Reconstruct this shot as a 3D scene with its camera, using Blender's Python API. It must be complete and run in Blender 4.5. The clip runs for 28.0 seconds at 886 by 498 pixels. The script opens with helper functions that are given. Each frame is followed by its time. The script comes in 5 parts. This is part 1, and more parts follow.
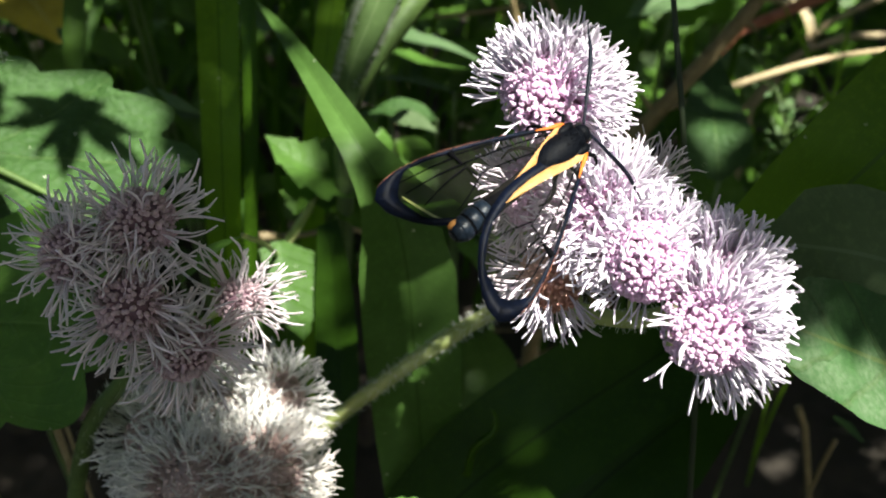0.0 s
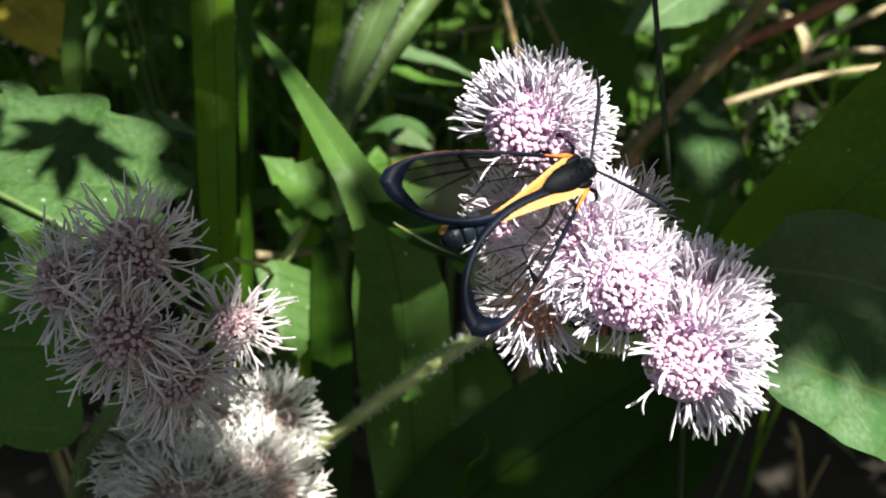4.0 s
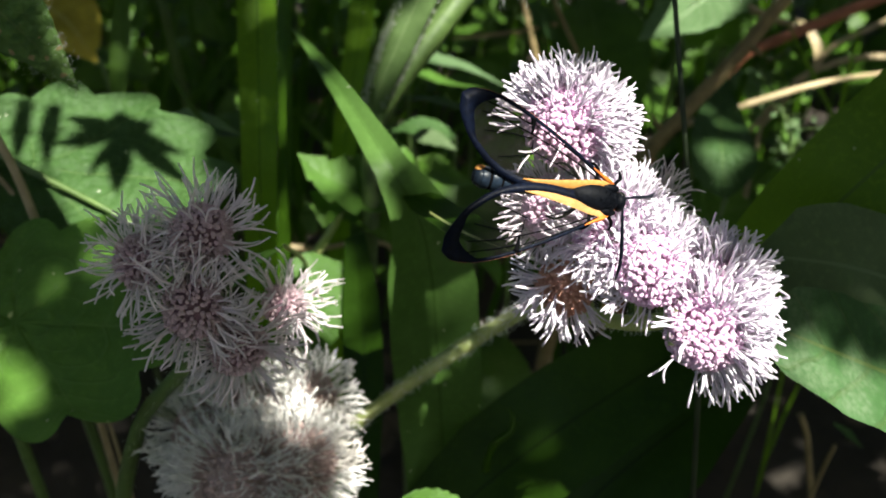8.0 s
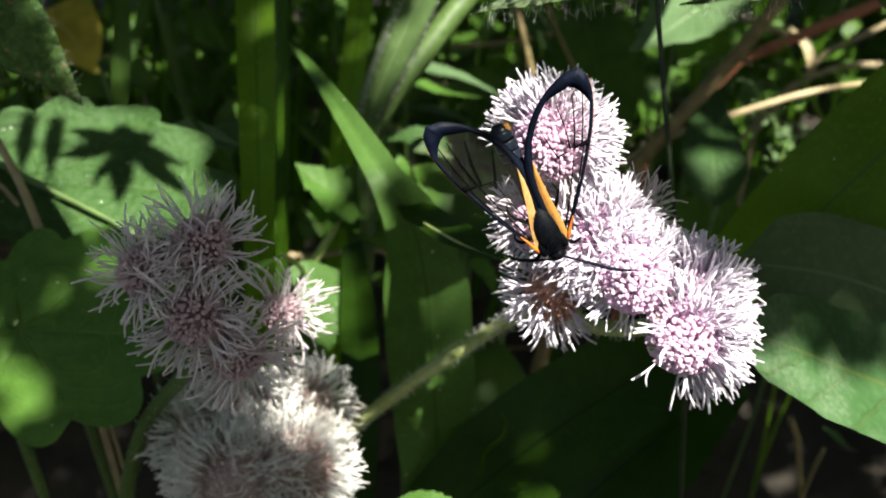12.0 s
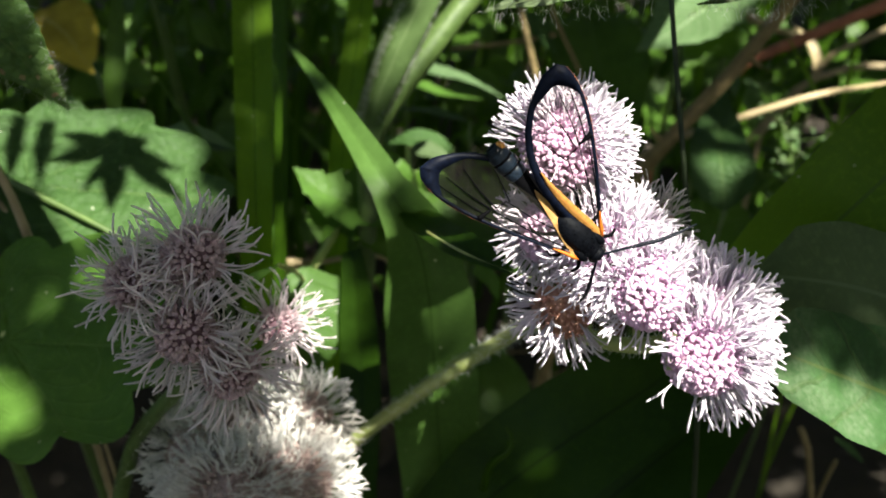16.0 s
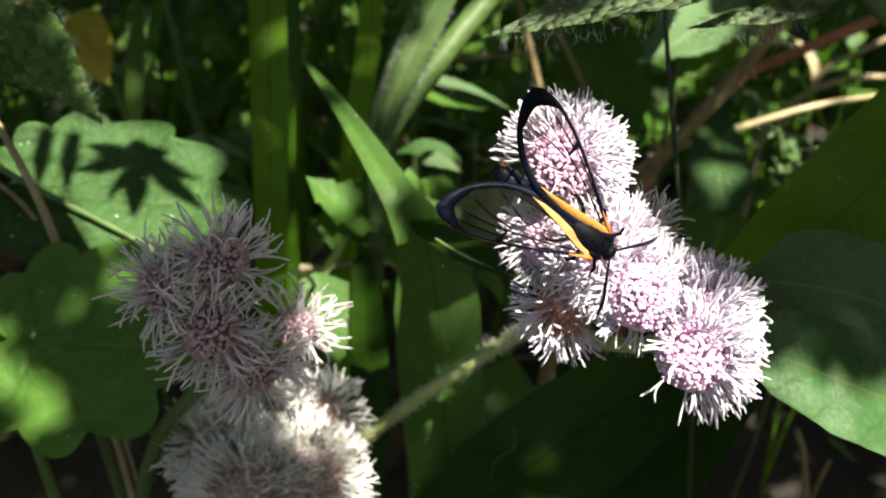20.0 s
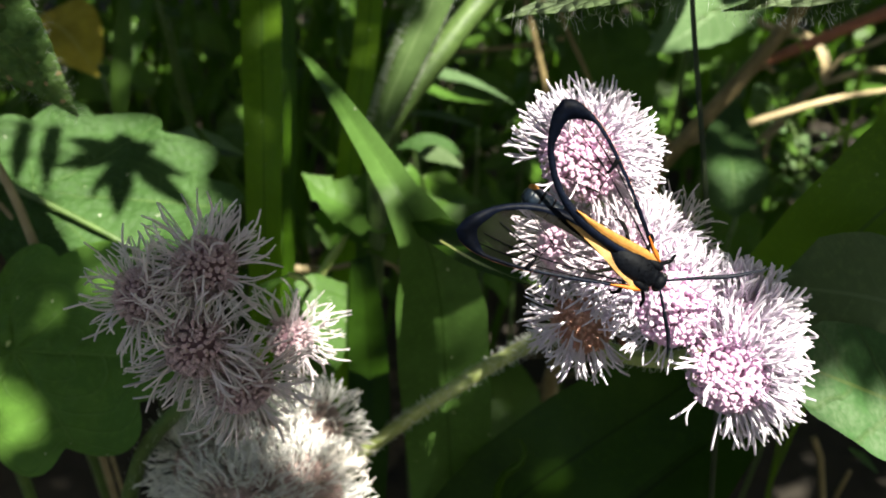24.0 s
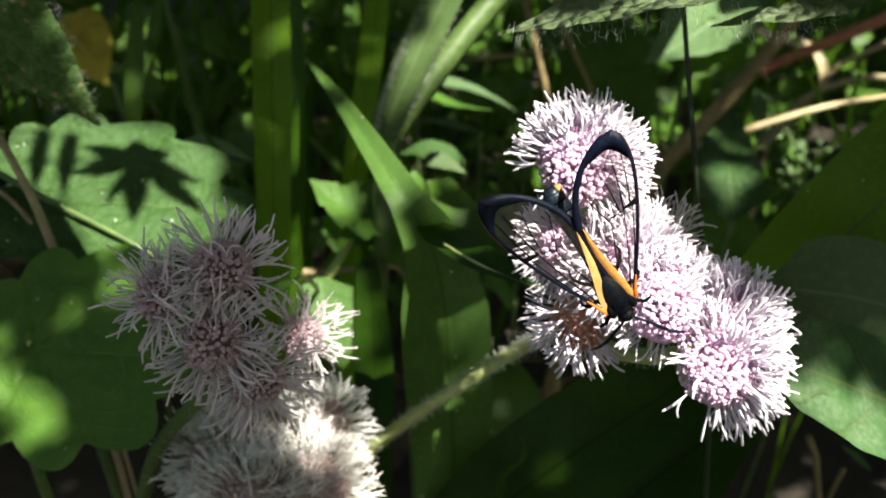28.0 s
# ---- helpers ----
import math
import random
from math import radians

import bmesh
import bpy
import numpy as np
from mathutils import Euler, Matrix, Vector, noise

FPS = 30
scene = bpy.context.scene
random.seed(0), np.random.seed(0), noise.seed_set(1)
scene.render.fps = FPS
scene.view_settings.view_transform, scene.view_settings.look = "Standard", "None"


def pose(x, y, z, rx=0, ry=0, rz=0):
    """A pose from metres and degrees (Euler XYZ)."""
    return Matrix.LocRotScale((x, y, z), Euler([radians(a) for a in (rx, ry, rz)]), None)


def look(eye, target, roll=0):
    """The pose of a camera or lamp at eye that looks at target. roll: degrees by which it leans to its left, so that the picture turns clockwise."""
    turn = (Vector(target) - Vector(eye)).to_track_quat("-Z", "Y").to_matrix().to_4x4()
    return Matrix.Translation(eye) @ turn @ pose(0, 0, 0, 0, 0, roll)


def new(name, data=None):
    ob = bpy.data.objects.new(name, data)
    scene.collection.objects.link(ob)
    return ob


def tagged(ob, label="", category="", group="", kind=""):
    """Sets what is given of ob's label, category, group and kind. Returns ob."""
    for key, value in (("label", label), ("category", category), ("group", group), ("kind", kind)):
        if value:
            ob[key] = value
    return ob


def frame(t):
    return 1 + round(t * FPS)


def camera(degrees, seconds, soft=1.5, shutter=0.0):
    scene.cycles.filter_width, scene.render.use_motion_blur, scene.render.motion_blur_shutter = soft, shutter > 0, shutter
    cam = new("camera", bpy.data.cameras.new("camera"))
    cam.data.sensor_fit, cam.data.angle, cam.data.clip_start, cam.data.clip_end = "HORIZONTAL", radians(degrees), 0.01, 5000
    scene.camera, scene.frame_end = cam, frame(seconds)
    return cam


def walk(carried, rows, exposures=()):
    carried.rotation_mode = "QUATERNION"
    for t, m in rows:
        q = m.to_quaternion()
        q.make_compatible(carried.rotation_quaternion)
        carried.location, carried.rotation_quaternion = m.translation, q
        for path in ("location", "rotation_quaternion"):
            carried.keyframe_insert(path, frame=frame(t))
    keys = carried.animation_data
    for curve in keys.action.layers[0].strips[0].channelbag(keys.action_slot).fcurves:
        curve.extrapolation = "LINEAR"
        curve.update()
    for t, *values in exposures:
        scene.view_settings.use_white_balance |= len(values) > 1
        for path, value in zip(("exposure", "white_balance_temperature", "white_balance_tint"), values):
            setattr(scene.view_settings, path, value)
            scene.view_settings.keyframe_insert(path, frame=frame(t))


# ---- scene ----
cam = camera(50.0, 28.0, soft=1.8)
cam.data.dof.use_dof, cam.data.dof.focus_distance, cam.data.dof.aperture_fstop = True, 0.100, 42.0
# The camera's path: seconds, place in metres, turn in degrees.
PATH = [
    (0, 0.00193, 0.00901, 0.39204, 53.804, -0.225, -0.727),
    (0.5, 0.00105, 0.00770, 0.39390, 54.033, -0.151, -0.638),
    (1, 0.00097, 0.00795, 0.39424, 54.155, -0.093, -0.662),
    (1.5, 0.00217, 0.00660, 0.39510, 54.234, -0.134, -0.678),
    (2, 0.00363, 0.00528, 0.39551, 54.322, 0.025, -0.720),
    (2.5, 0.00332, 0.00641, 0.39525, 54.321, -0.021, -0.710),
    (3, 0.00335, 0.00747, 0.39518, 54.360, -0.072, -0.715),
    (3.5, 0.00330, 0.00846, 0.39501, 54.349, -0.122, -0.718),
    (5.5, 0.00444, 0.00499, 0.39622, 54.522, 0.104, -0.726),
    (6, 0.00244, 0.00232, 0.39681, 54.527, -0.034, -0.615),
    (6.5, -0.00120, 0.00051, 0.39728, 54.554, -0.245, -0.199),
    (7, -0.00091, 0.00157, 0.39669, 54.542, -0.261, 0.021),
    (7.5, 0.00017, 0.00039, 0.39782, 54.526, -0.162, 0.057),
    (8, -0.00013, -0.00177, 0.39931, 54.644, -0.108, 0.063),
    (8.5, -0.00020, -0.00077, 0.39871, 54.728, -0.097, 0.045),
    (9, 0.00054, -0.00093, 0.39873, 54.719, -0.030, -0.001),
    (9.5, 0.00078, -0.00008, 0.39813, 54.725, 0.004, -0.033),
    (10, 0.00020, -0.00031, 0.39881, 54.749, 0.030, -0.013),
    (10.5, -0.00004, -0.00068, 0.39954, 54.793, 0.036, -0.019),
    (11, 0.00046, 0.00110, 0.39851, 54.824, 0.013, -0.073),
    (11.5, 0.00040, -0.00119, 0.40003, 54.822, -0.061, -0.060),
    (12, 0.00085, -0.00524, 0.40234, 54.988, -0.004, -0.069),
    (12.5, 0.00099, -0.00432, 0.40149, 55.132, 0.010, 0.036),
    (14.5, 0.00032, 0.00131, 0.39949, 54.995, 0.033, -0.077),
    (15, -0.00003, 0.00145, 0.39946, 54.946, -0.033, -0.041),
    (15.5, 0.00151, 0.00175, 0.39893, 54.960, 0.051, -0.092),
    (16, 0.00038, 0.00057, 0.40004, 55.014, -0.021, -0.022),
    (16.5, -0.00089, 0.00115, 0.40016, 55.018, -0.078, 0.016),
    (17, -0.00138, -0.00041, 0.40151, 55.127, -0.069, 0.114),
    (17.5, -0.00137, -0.00227, 0.40309, 55.191, -0.093, 0.139),
    (18, -0.00038, -0.00594, 0.40436, 55.368, -0.007, 0.154),
    (18.5, -0.00051, -0.00444, 0.40312, 55.484, 0.047, 0.300),
    (19, -0.00139, -0.00043, 0.40130, 55.381, -0.004, 0.368),
    (19.5, -0.00007, -0.00229, 0.40252, 55.282, 0.023, 0.308),
    (20, -0.00016, -0.00658, 0.40485, 55.434, 0.060, 0.241),
    (20.5, 0.00030, -0.00755, 0.40594, 55.569, 0.156, 0.219),
    (21, 0.00023, -0.00475, 0.40411, 55.550, 0.121, 0.249),
    (21.5, 0.00016, -0.00199, 0.40243, 55.425, 0.113, 0.193),
    (23.5, -0.00062, 0.00035, 0.40100, 55.193, -0.011, 0.096),
    (24, -0.00143, 0.00348, 0.39943, 55.124, -0.069, 0.153),
    (24.5, -0.00137, 0.00505, 0.39859, 54.986, -0.086, 0.027),
    (25, -0.00212, 0.00216, 0.40086, 55.081, -0.171, 0.066),
    (25.5, -0.00229, 0.00324, 0.40081, 55.255, -0.133, 0.101),
    (26, -0.00240, 0.00512, 0.39966, 55.210, -0.077, 0.097),
    (26.5, -0.00231, 0.00257, 0.40090, 55.206, -0.110, 0.107),
    (27, -0.00147, -0.00048, 0.40190, 55.321, -0.026, 0.250),
    (27.5, -0.00225, -0.00111, 0.40200, 55.396, -0.054, 0.383),
    (28, -0.00158, -0.00183, 0.40269, 55.442, 0.064, 0.267),
]
walk(cam, [(t, pose(*row)) for t, *row in PATH], exposures=[(0, 1.12, 6600, 2), (14, 1.17, 6800, 2), (20, 1.27, 6950, 2), (28, 1.25, 6950, 2)])

# ---------------------------------------------------------------- light
SUN_WAY = Vector((0.30, -0.40, 0.87)).normalized()      # from the ground towards the sun
world = bpy.data.worlds.new("sky")
scene.world = world
world.use_nodes = True
sky = world.node_tree.nodes.new("ShaderNodeTexSky")
sky.sky_type, sky.sun_disc = "NISHITA", False
sky.sun_elevation = math.asin(SUN_WAY.z)
sky.sun_rotation = math.atan2(SUN_WAY.x, SUN_WAY.y)
world.node_tree.links.new(sky.outputs[0], world.node_tree.nodes["Background"].inputs[0])
world.node_tree.nodes["Background"].inputs[1].default_value = 0.068
sky.air_density, sky.dust_density, sky.ozone_density = 0.7, 4.0, 0.6
lamp = bpy.data.lights.new("sun", "SUN")
lamp.energy, lamp.angle, lamp.color = 7.4, radians(0.53), (1.0, 0.96, 0.92)
new("sun", lamp).matrix_world = look(SUN_WAY * 3, (0, 0, 0))

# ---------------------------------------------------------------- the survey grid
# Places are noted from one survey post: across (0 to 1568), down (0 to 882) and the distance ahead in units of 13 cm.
UNIT, FOCUS = 0.13, 784 / math.tan(radians(25))
POST = pose(0, 0, 0.40, 90 - 35)


def at(u, v, d):
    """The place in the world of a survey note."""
    return POST @ Vector(((u - 784) / FOCUS * d * UNIT, (441 - v) / FOCUS * d * UNIT, -d * UNIT))


def span(n, d):
    """The length in metres of n survey marks at the distance d."""
    return n * d * UNIT / FOCUS


TURN = POST.to_3x3()
RIGHT, UP, BACK = (TURN @ Vector(a) for a in ((1, 0, 0), (0, 1, 0), (0, 0, 1)))


def way(r, u, b):
    """A direction from its share to the right, up and back towards the post."""
    return (RIGHT * r + UP * u + BACK * b).normalized()




# ---------------------------------------------------------------- materials
def shader(name):
    m = bpy.data.materials.new(name)
    m.use_nodes = True
    t = m.node_tree
    return m, t, t.nodes["Principled BSDF"], t.nodes["Material Output"]


def ramp_of(t, source, stops):
    r = t.nodes.new("ShaderNodeValToRGB")
    while len(r.color_ramp.elements) < len(stops):
        r.color_ramp.elements.new(0.5)
    for e, (p, c) in zip(r.color_ramp.elements, stops):
        e.position, e.color = p, (*c, 1)
    t.links.new(source, r.inputs[0])
    return r.outputs[0]


def noise_of(t, scale, detail=4, rough=0.6, vector=None):
    n = t.nodes.new("ShaderNodeTexNoise")
    n.inputs["Scale"].default_value, n.inputs["Detail"].default_value, n.inputs["Roughness"].default_value = scale, detail, rough
    if vector is None:
        vector = t.nodes.new("ShaderNodeTexCoord").outputs["Object"]
    t.links.new(vector, n.inputs["Vector"])
    return n.outputs[0]


def blend(t, a, b, fac, how="MIX"):
    """Mixes two colours; a, b and fac are sockets or values."""
    n = t.nodes.new("ShaderNodeMix")
    n.data_type, n.blend_type = "RGBA", how
    for slot, v in ((0, fac), (6, a), (7, b)):
        if hasattr(v, "is_linked"):
            t.links.new(v, n.inputs[slot])
        else:
            n.inputs[slot].default_value = v if slot == 0 else (*v, 1)
    return n.outputs[2]


def math_of(t, how, a, b=0.0, c=0.0):
    n = t.nodes.new("ShaderNodeMath")
    n.operation = how
    for slot, v in enumerate((a, b, c)):
        if hasattr(v, "is_linked"):
            t.links.new(v, n.inputs[slot])
        else:
            n.inputs[slot].default_value = v
    return n.outputs[0]


def bump_of(t, height, strength, distance=0.0004):
    n = t.nodes.new("ShaderNodeBump")
    n.inputs["Strength"].default_value, n.inputs["Distance"].default_value = strength, distance
    t.links.new(height, n.inputs["Height"])
    return n.outputs[0]


def plain(name, dark, light, rough=0.6, scale=400, bump=0.3, metal=0.0, sheen=0.0, spec=0.5, through_light=0.0):
    """A surface with grain at two scales and a fine relief."""
    m, t, p, out = shader(name)
    n = noise_of(t, scale)
    colour = ramp_of(t, n, ((0.3, dark), (0.7, light)))
    coarse = noise_of(t, scale / 9, 2)
    colour = blend(t, colour, tuple(c * 0.72 for c in dark), ramp_of(t, coarse, ((0.45, (0, 0, 0)), (0.75, (0.7, 0.7, 0.7)))))
    info = t.nodes.new("ShaderNodeObjectInfo")
    tone = ramp_of(t, info.outputs["Random"], ((0.0, (0.84, 0.84, 0.84)), (1.0, (1.12, 1.12, 1.12))))
    colour = blend(t, colour, tone, 1.0, "MULTIPLY")
    t.links.new(colour, p.inputs["Base Color"])
    p.inputs["Roughness"].default_value, p.inputs["Metallic"].default_value = rough, metal
    p.inputs["Specular IOR Level"].default_value = spec
    p.inputs["Sheen Weight"].default_value = sheen
    t.links.new(bump_of(t, n, bump, 0.15 / scale), p.inputs["Normal"])
    if through_light:
        tr = t.nodes.new("ShaderNodeBsdfTranslucent")
        t.links.new(colour, tr.inputs[0])
        mix = t.nodes.new("ShaderNodeMixShader")
        mix.inputs[0].default_value = through_light
        t.links.new(p.outputs[0], mix.inputs[1])
        t.links.new(tr.outputs[0], mix.inputs[2])
        t.links.new(mix.outputs[0], out.inputs[0])
    return m


def leaf_surface(name, dark, light, vein, veins=14, slant=5.0, rough=0.42, glow=0.35, lines=False, puff=0.5, drawn=0.6, pucker=0.0, spots=0.0, worn=(0.35, 0.3, 0.12), bloom=0.0, dust=0.0):
    """A leaf: mottled green, paler midrib and side veins drawn along its own length, and light that shines through."""
    m, t, p, out = shader(name)
    uv = t.nodes.new("ShaderNodeUVMap").outputs[0]
    split = t.nodes.new("ShaderNodeSeparateXYZ")
    t.links.new(uv, split.inputs[0])
    along, across = split.outputs[0], math_of(t, "ABSOLUTE", math_of(t, "SUBTRACT", split.outputs[1], 0.5))
    grain, cloud = noise_of(t, 900, 5), noise_of(t, 70, 3)
    colour = ramp_of(t, cloud, ((0.3, dark), (0.7, light)))
    colour = blend(t, colour, tuple(min(1, c * 1.35) for c in light), ramp_of(t, grain, ((0.5, (0, 0, 0)), (0.8, (0.6, 0.6, 0.6)))))
    if lines:      # parallel veins of a grass blade
        wave = math_of(t, "SINE", math_of(t, "MULTIPLY", across, 190.0))
        side = math_of(t, "MULTIPLY_ADD", wave, 0.5, 0.5)
        mask = math_of(t, "MULTIPLY", side, 0.16)
    else:
        wobble = math_of(t, "MULTIPLY", math_of(t, "SUBTRACT", noise_of(t, 160, 2), 0.5), 0.5)
        phase = math_of(t, "ADD", math_of(t, "MULTIPLY_ADD", along, float(veins), math_of(t, "MULTIPLY", across, -slant)), wobble)
        side = math_of(t, "PINGPONG", phase, 0.5)
        mask = math_of(t, "SUBTRACT", 1.0, math_of(t, "SMOOTH_MIN", math_of(t, "MULTIPLY", side, 11.0), 1.0, 0.2))
        mask = math_of(t, "MULTIPLY", mask, drawn)
    rib = math_of(t, "LESS_THAN", across, 0.016)
    mask = math_of(t, "MAXIMUM", mask, math_of(t, "MULTIPLY", rib, 0.9))
    colour = blend(t, colour, vein, mask)
    if bloom:      # pale felt in patches
        patch = math_of(t, "MULTIPLY", ramp_of(t, noise_of(t, 130, 3), ((0.44, (0, 0, 0)), (0.6, (1, 1, 1)))), ramp_of(t, noise_of(t, 1300, 3), ((0.35, (0.25, 0.25, 0.25)), (0.65, (1, 1, 1)))))
        colour = blend(t, colour, (0.24, 0.30, 0.19), math_of(t, "MULTIPLY", patch, bloom))
    if spots:
        cell = t.nodes.new("ShaderNodeTexVoronoi")
        cell.inputs["Scale"].default_value = 420
        t.links.new(t.nodes.new("ShaderNodeTexCoord").outputs["Object"], cell.inputs["Vector"])
        few = math_of(t, "MULTIPLY", math_of(t, "LESS_THAN", math_of(t, "ADD", cell.outputs["Distance"], math_of(t, "MULTIPLY", noise_of(t, 1500, 2), 0.35)), 0.30 + 0.06 * spots), math_of(t, "GREATER_THAN", cloud, 0.5))
        colour = blend(t, colour, worn, math_of(t, "MULTIPLY", few, spots))
    if dust:       # scattered pale specks
        grit = t.nodes.new("ShaderNodeTexVoronoi")
        grit.inputs["Scale"].default_value = 300
        t.links.new(t.nodes.new("ShaderNodeTexCoord").outputs["Object"], grit.inputs["Vector"])
        near = math_of(t, "LESS_THAN", grit.outputs["Distance"], 0.075)
        tint = t.nodes.new("ShaderNodeSeparateColor")
        t.links.new(grit.outputs["Color"], tint.inputs[0])
        colour = blend(t, colour, (0.55, 0.56, 0.48), math_of(t, "MULTIPLY", near, math_of(t, "MULTIPLY", math_of(t, "GREATER_THAN", tint.outputs[0], 0.62), dust)))
    info = t.nodes.new("ShaderNodeObjectInfo")
    tone = ramp_of(t, info.outputs["Random"], ((0.0, (0.8, 0.82, 0.8)), (1.0, (1.15, 1.12, 1.1))))
    colour = blend(t, colour, tone, 1.0, "MULTIPLY")
    t.links.new(colour, p.inputs["Base Color"])
    p.inputs["Roughness"].default_value = rough
    t.links.new(math_of(t, "MULTIPLY_ADD", grain, 0.3, rough - 0.1), p.inputs["Roughness"])
    p.inputs["Specular IOR Level"].default_value = 0.22
    relief = math_of(t, "ADD", math_of(t, "MULTIPLY", cloud, 0.5), math_of(t, "SUBTRACT", math_of(t, "MULTIPLY", grain, 0.25), math_of(t, "MULTIPLY", mask, 0.8)))
    if pucker:
        cells = t.nodes.new("ShaderNodeTexVoronoi")
        cells.inputs["Scale"].default_value = 620
        t.links.new(t.nodes.new("ShaderNodeTexCoord").outputs["Object"], cells.inputs["Vector"])
        relief = math_of(t, "SUBTRACT", relief, math_of(t, "MULTIPLY", cells.outputs["Distance"], pucker))
    t.links.new(bump_of(t, relief, puff, 0.0012), p.inputs["Normal"])
    tr = t.nodes.new("ShaderNodeBsdfTranslucent")
    t.links.new(blend(t, colour, (1.0, 1.0, 0.35), 1.0, "MULTIPLY"), tr.inputs[0])
    mix = t.nodes.new("ShaderNodeMixShader")
    mix.inputs[0].default_value = glow
    t.links.new(p.outputs[0], mix.inputs[1])
    t.links.new(tr.outputs[0], mix.inputs[2])
    t.links.new(mix.outputs[0], out.inputs[0])
    return m


def wing_membrane():
    m, t, p, out = shader("clear wing membrane")
    clear, gloss, mix = (t.nodes.new("ShaderNode" + n) for n in ("BsdfTransparent", "BsdfGlossy", "MixShader"))
    tint = ramp_of(t, noise_of(t, 700, 3), ((0.3, (0.84, 0.79, 0.76)), (0.7, (0.93, 0.89, 0.87))))
    t.links.new(tint, clear.inputs[0])
    gloss.inputs["Color"].default_value, gloss.inputs["Roughness"].default_value = (0.9, 0.92, 1.0, 1), 0.12
    t.links.new(bump_of(t, noise_of(t, 260, 3), 0.06, 0.0006), gloss.inputs["Normal"])
    edge = t.nodes.new("ShaderNodeFresnel")
    edge.inputs[0].default_value = 1.25
    t.links.new(math_of(t, "MULTIPLY", edge.outputs[0], 0.5), mix.inputs[0])
    t.links.new(clear.outputs[0], mix.inputs[1])
    t.links.new(gloss.outputs[0], mix.inputs[2])
    haze, both = t.nodes.new("ShaderNodeBsdfDiffuse"), t.nodes.new("ShaderNodeMixShader")
    haze.inputs[0].default_value, both.inputs[0].default_value = (0.62, 0.58, 0.50, 1), 0.010
    t.links.new(mix.outputs[0], both.inputs[1])
    t.links.new(haze.outputs[0], both.inputs[2])
    t.links.new(both.outputs[0], out.inputs[0])
    return m


COROLLA = plain("lilac pink corolla", (0.78, 0.52, 0.73), (0.92, 0.72, 0.88), 0.65, 2600, 0.3, through_light=0.35)
# Core coloured dark to draw the shade in the gaps between buds.
HEART_SHADED = plain("red flower base darkened for shaded gaps", (0.18, 0.09, 0.12), (0.32, 0.19, 0.24), 0.7, 1500, 0.3)
PINK_BASE = plain("pink flower base", (0.42, 0.24, 0.34), (0.60, 0.40, 0.50), 0.7, 1500, 0.3)
STYLE = plain("pale lilac style", (0.85, 0.76, 0.87), (0.93, 0.88, 0.95), 0.5, 900, 0.1, through_light=0.3)
COROLLA_DUSK = plain("dusky pink corolla", (0.50, 0.35, 0.39), (0.68, 0.52, 0.56), 0.6, 1500, 0.2, through_light=0.2)
STYLE_DUSK = plain("greyish lilac style", (0.86, 0.75, 0.79), (0.94, 0.87, 0.90), 0.5, 900, 0.1, through_light=0.3)
COROLLA_CREAM = plain("faded cream corolla", (0.50, 0.36, 0.34), (0.70, 0.56, 0.52), 0.6, 1500, 0.2, through_light=0.2)
STYLE_CREAM = plain("cream white style", (0.89, 0.86, 0.82), (0.95, 0.93, 0.91), 0.5, 900, 0.1, through_light=0.3)
COROLLA_BROWN = plain("withered brown corolla", (0.42, 0.17, 0.10), (0.72, 0.46, 0.38), 0.7, 1500, 0.3)
BRACT = plain("green bract", (0.16, 0.22, 0.07), (0.30, 0.36, 0.16), 0.55, 900, 0.3, through_light=0.15)
STALK = plain("pale green downy stalk", (0.36, 0.42, 0.12), (0.54, 0.60, 0.26), 0.6, 600, 0.4, through_light=0.1)
# Near-black green: the shade on the thin stem is put into its colour.
STALK_SHADED = plain("green stem darkened for shade", (0.010, 0.018, 0.005), (0.024, 0.040, 0.011), 0.6, 500, 0.3)
STALK_DARK = plain("dark green stem", (0.05, 0.09, 0.02), (0.10, 0.16, 0.04), 0.5, 500, 0.3)
DOWN = plain("white plant hair", (0.70, 0.72, 0.66), (0.88, 0.9, 0.84), 0.4, 500, 0.0, through_light=0.4)
LEAF = leaf_surface("mid green leaf", (0.048, 0.112, 0.011), (0.085, 0.18, 0.020), (0.09, 0.16, 0.03), drawn=0.22, spots=0.25)
LEAF_SOFT = leaf_surface("soft grey green leaf", (0.029, 0.069, 0.016), (0.050, 0.106, 0.030), (0.078, 0.135, 0.040), veins=7, slant=2.5, rough=0.55, glow=0.3, puff=0.8, drawn=0.14, pucker=0.5, dust=0.7)
LEAF_DARK = leaf_surface("deep green leaf", (0.028, 0.068, 0.007), (0.055, 0.115, 0.015), (0.05, 0.10, 0.02), veins=9, slant=3.0, glow=0.25, drawn=0.2)
LEAF_BRIGHT = leaf_surface("fresh light green leaf", (0.055, 0.13, 0.018), (0.095, 0.20, 0.035), (0.11, 0.21, 0.05), veins=8, slant=3.0, glow=0.45, drawn=0.3, dust=0.6)
LEAF_ROUGH = leaf_surface("rough hairy leaf", (0.060, 0.125, 0.032), (0.115, 0.195, 0.058), (0.125, 0.19, 0.065), veins=9, slant=4.0, rough=0.6, glow=0.3, puff=1.0, drawn=0.2, pucker=2.2, spots=1.0, worn=(0.30, 0.23, 0.13))
LEAF_FELT = leaf_surface("pale felted leaf", (0.075, 0.115, 0.045), (0.13, 0.18, 0.085), (0.15, 0.2, 0.1), veins=9, slant=4.0, rough=0.65, glow=0.35, puff=1.2, drawn=0.25, pucker=1.6, spots=0.4, worn=(0.20, 0.17, 0.10), bloom=0.7)
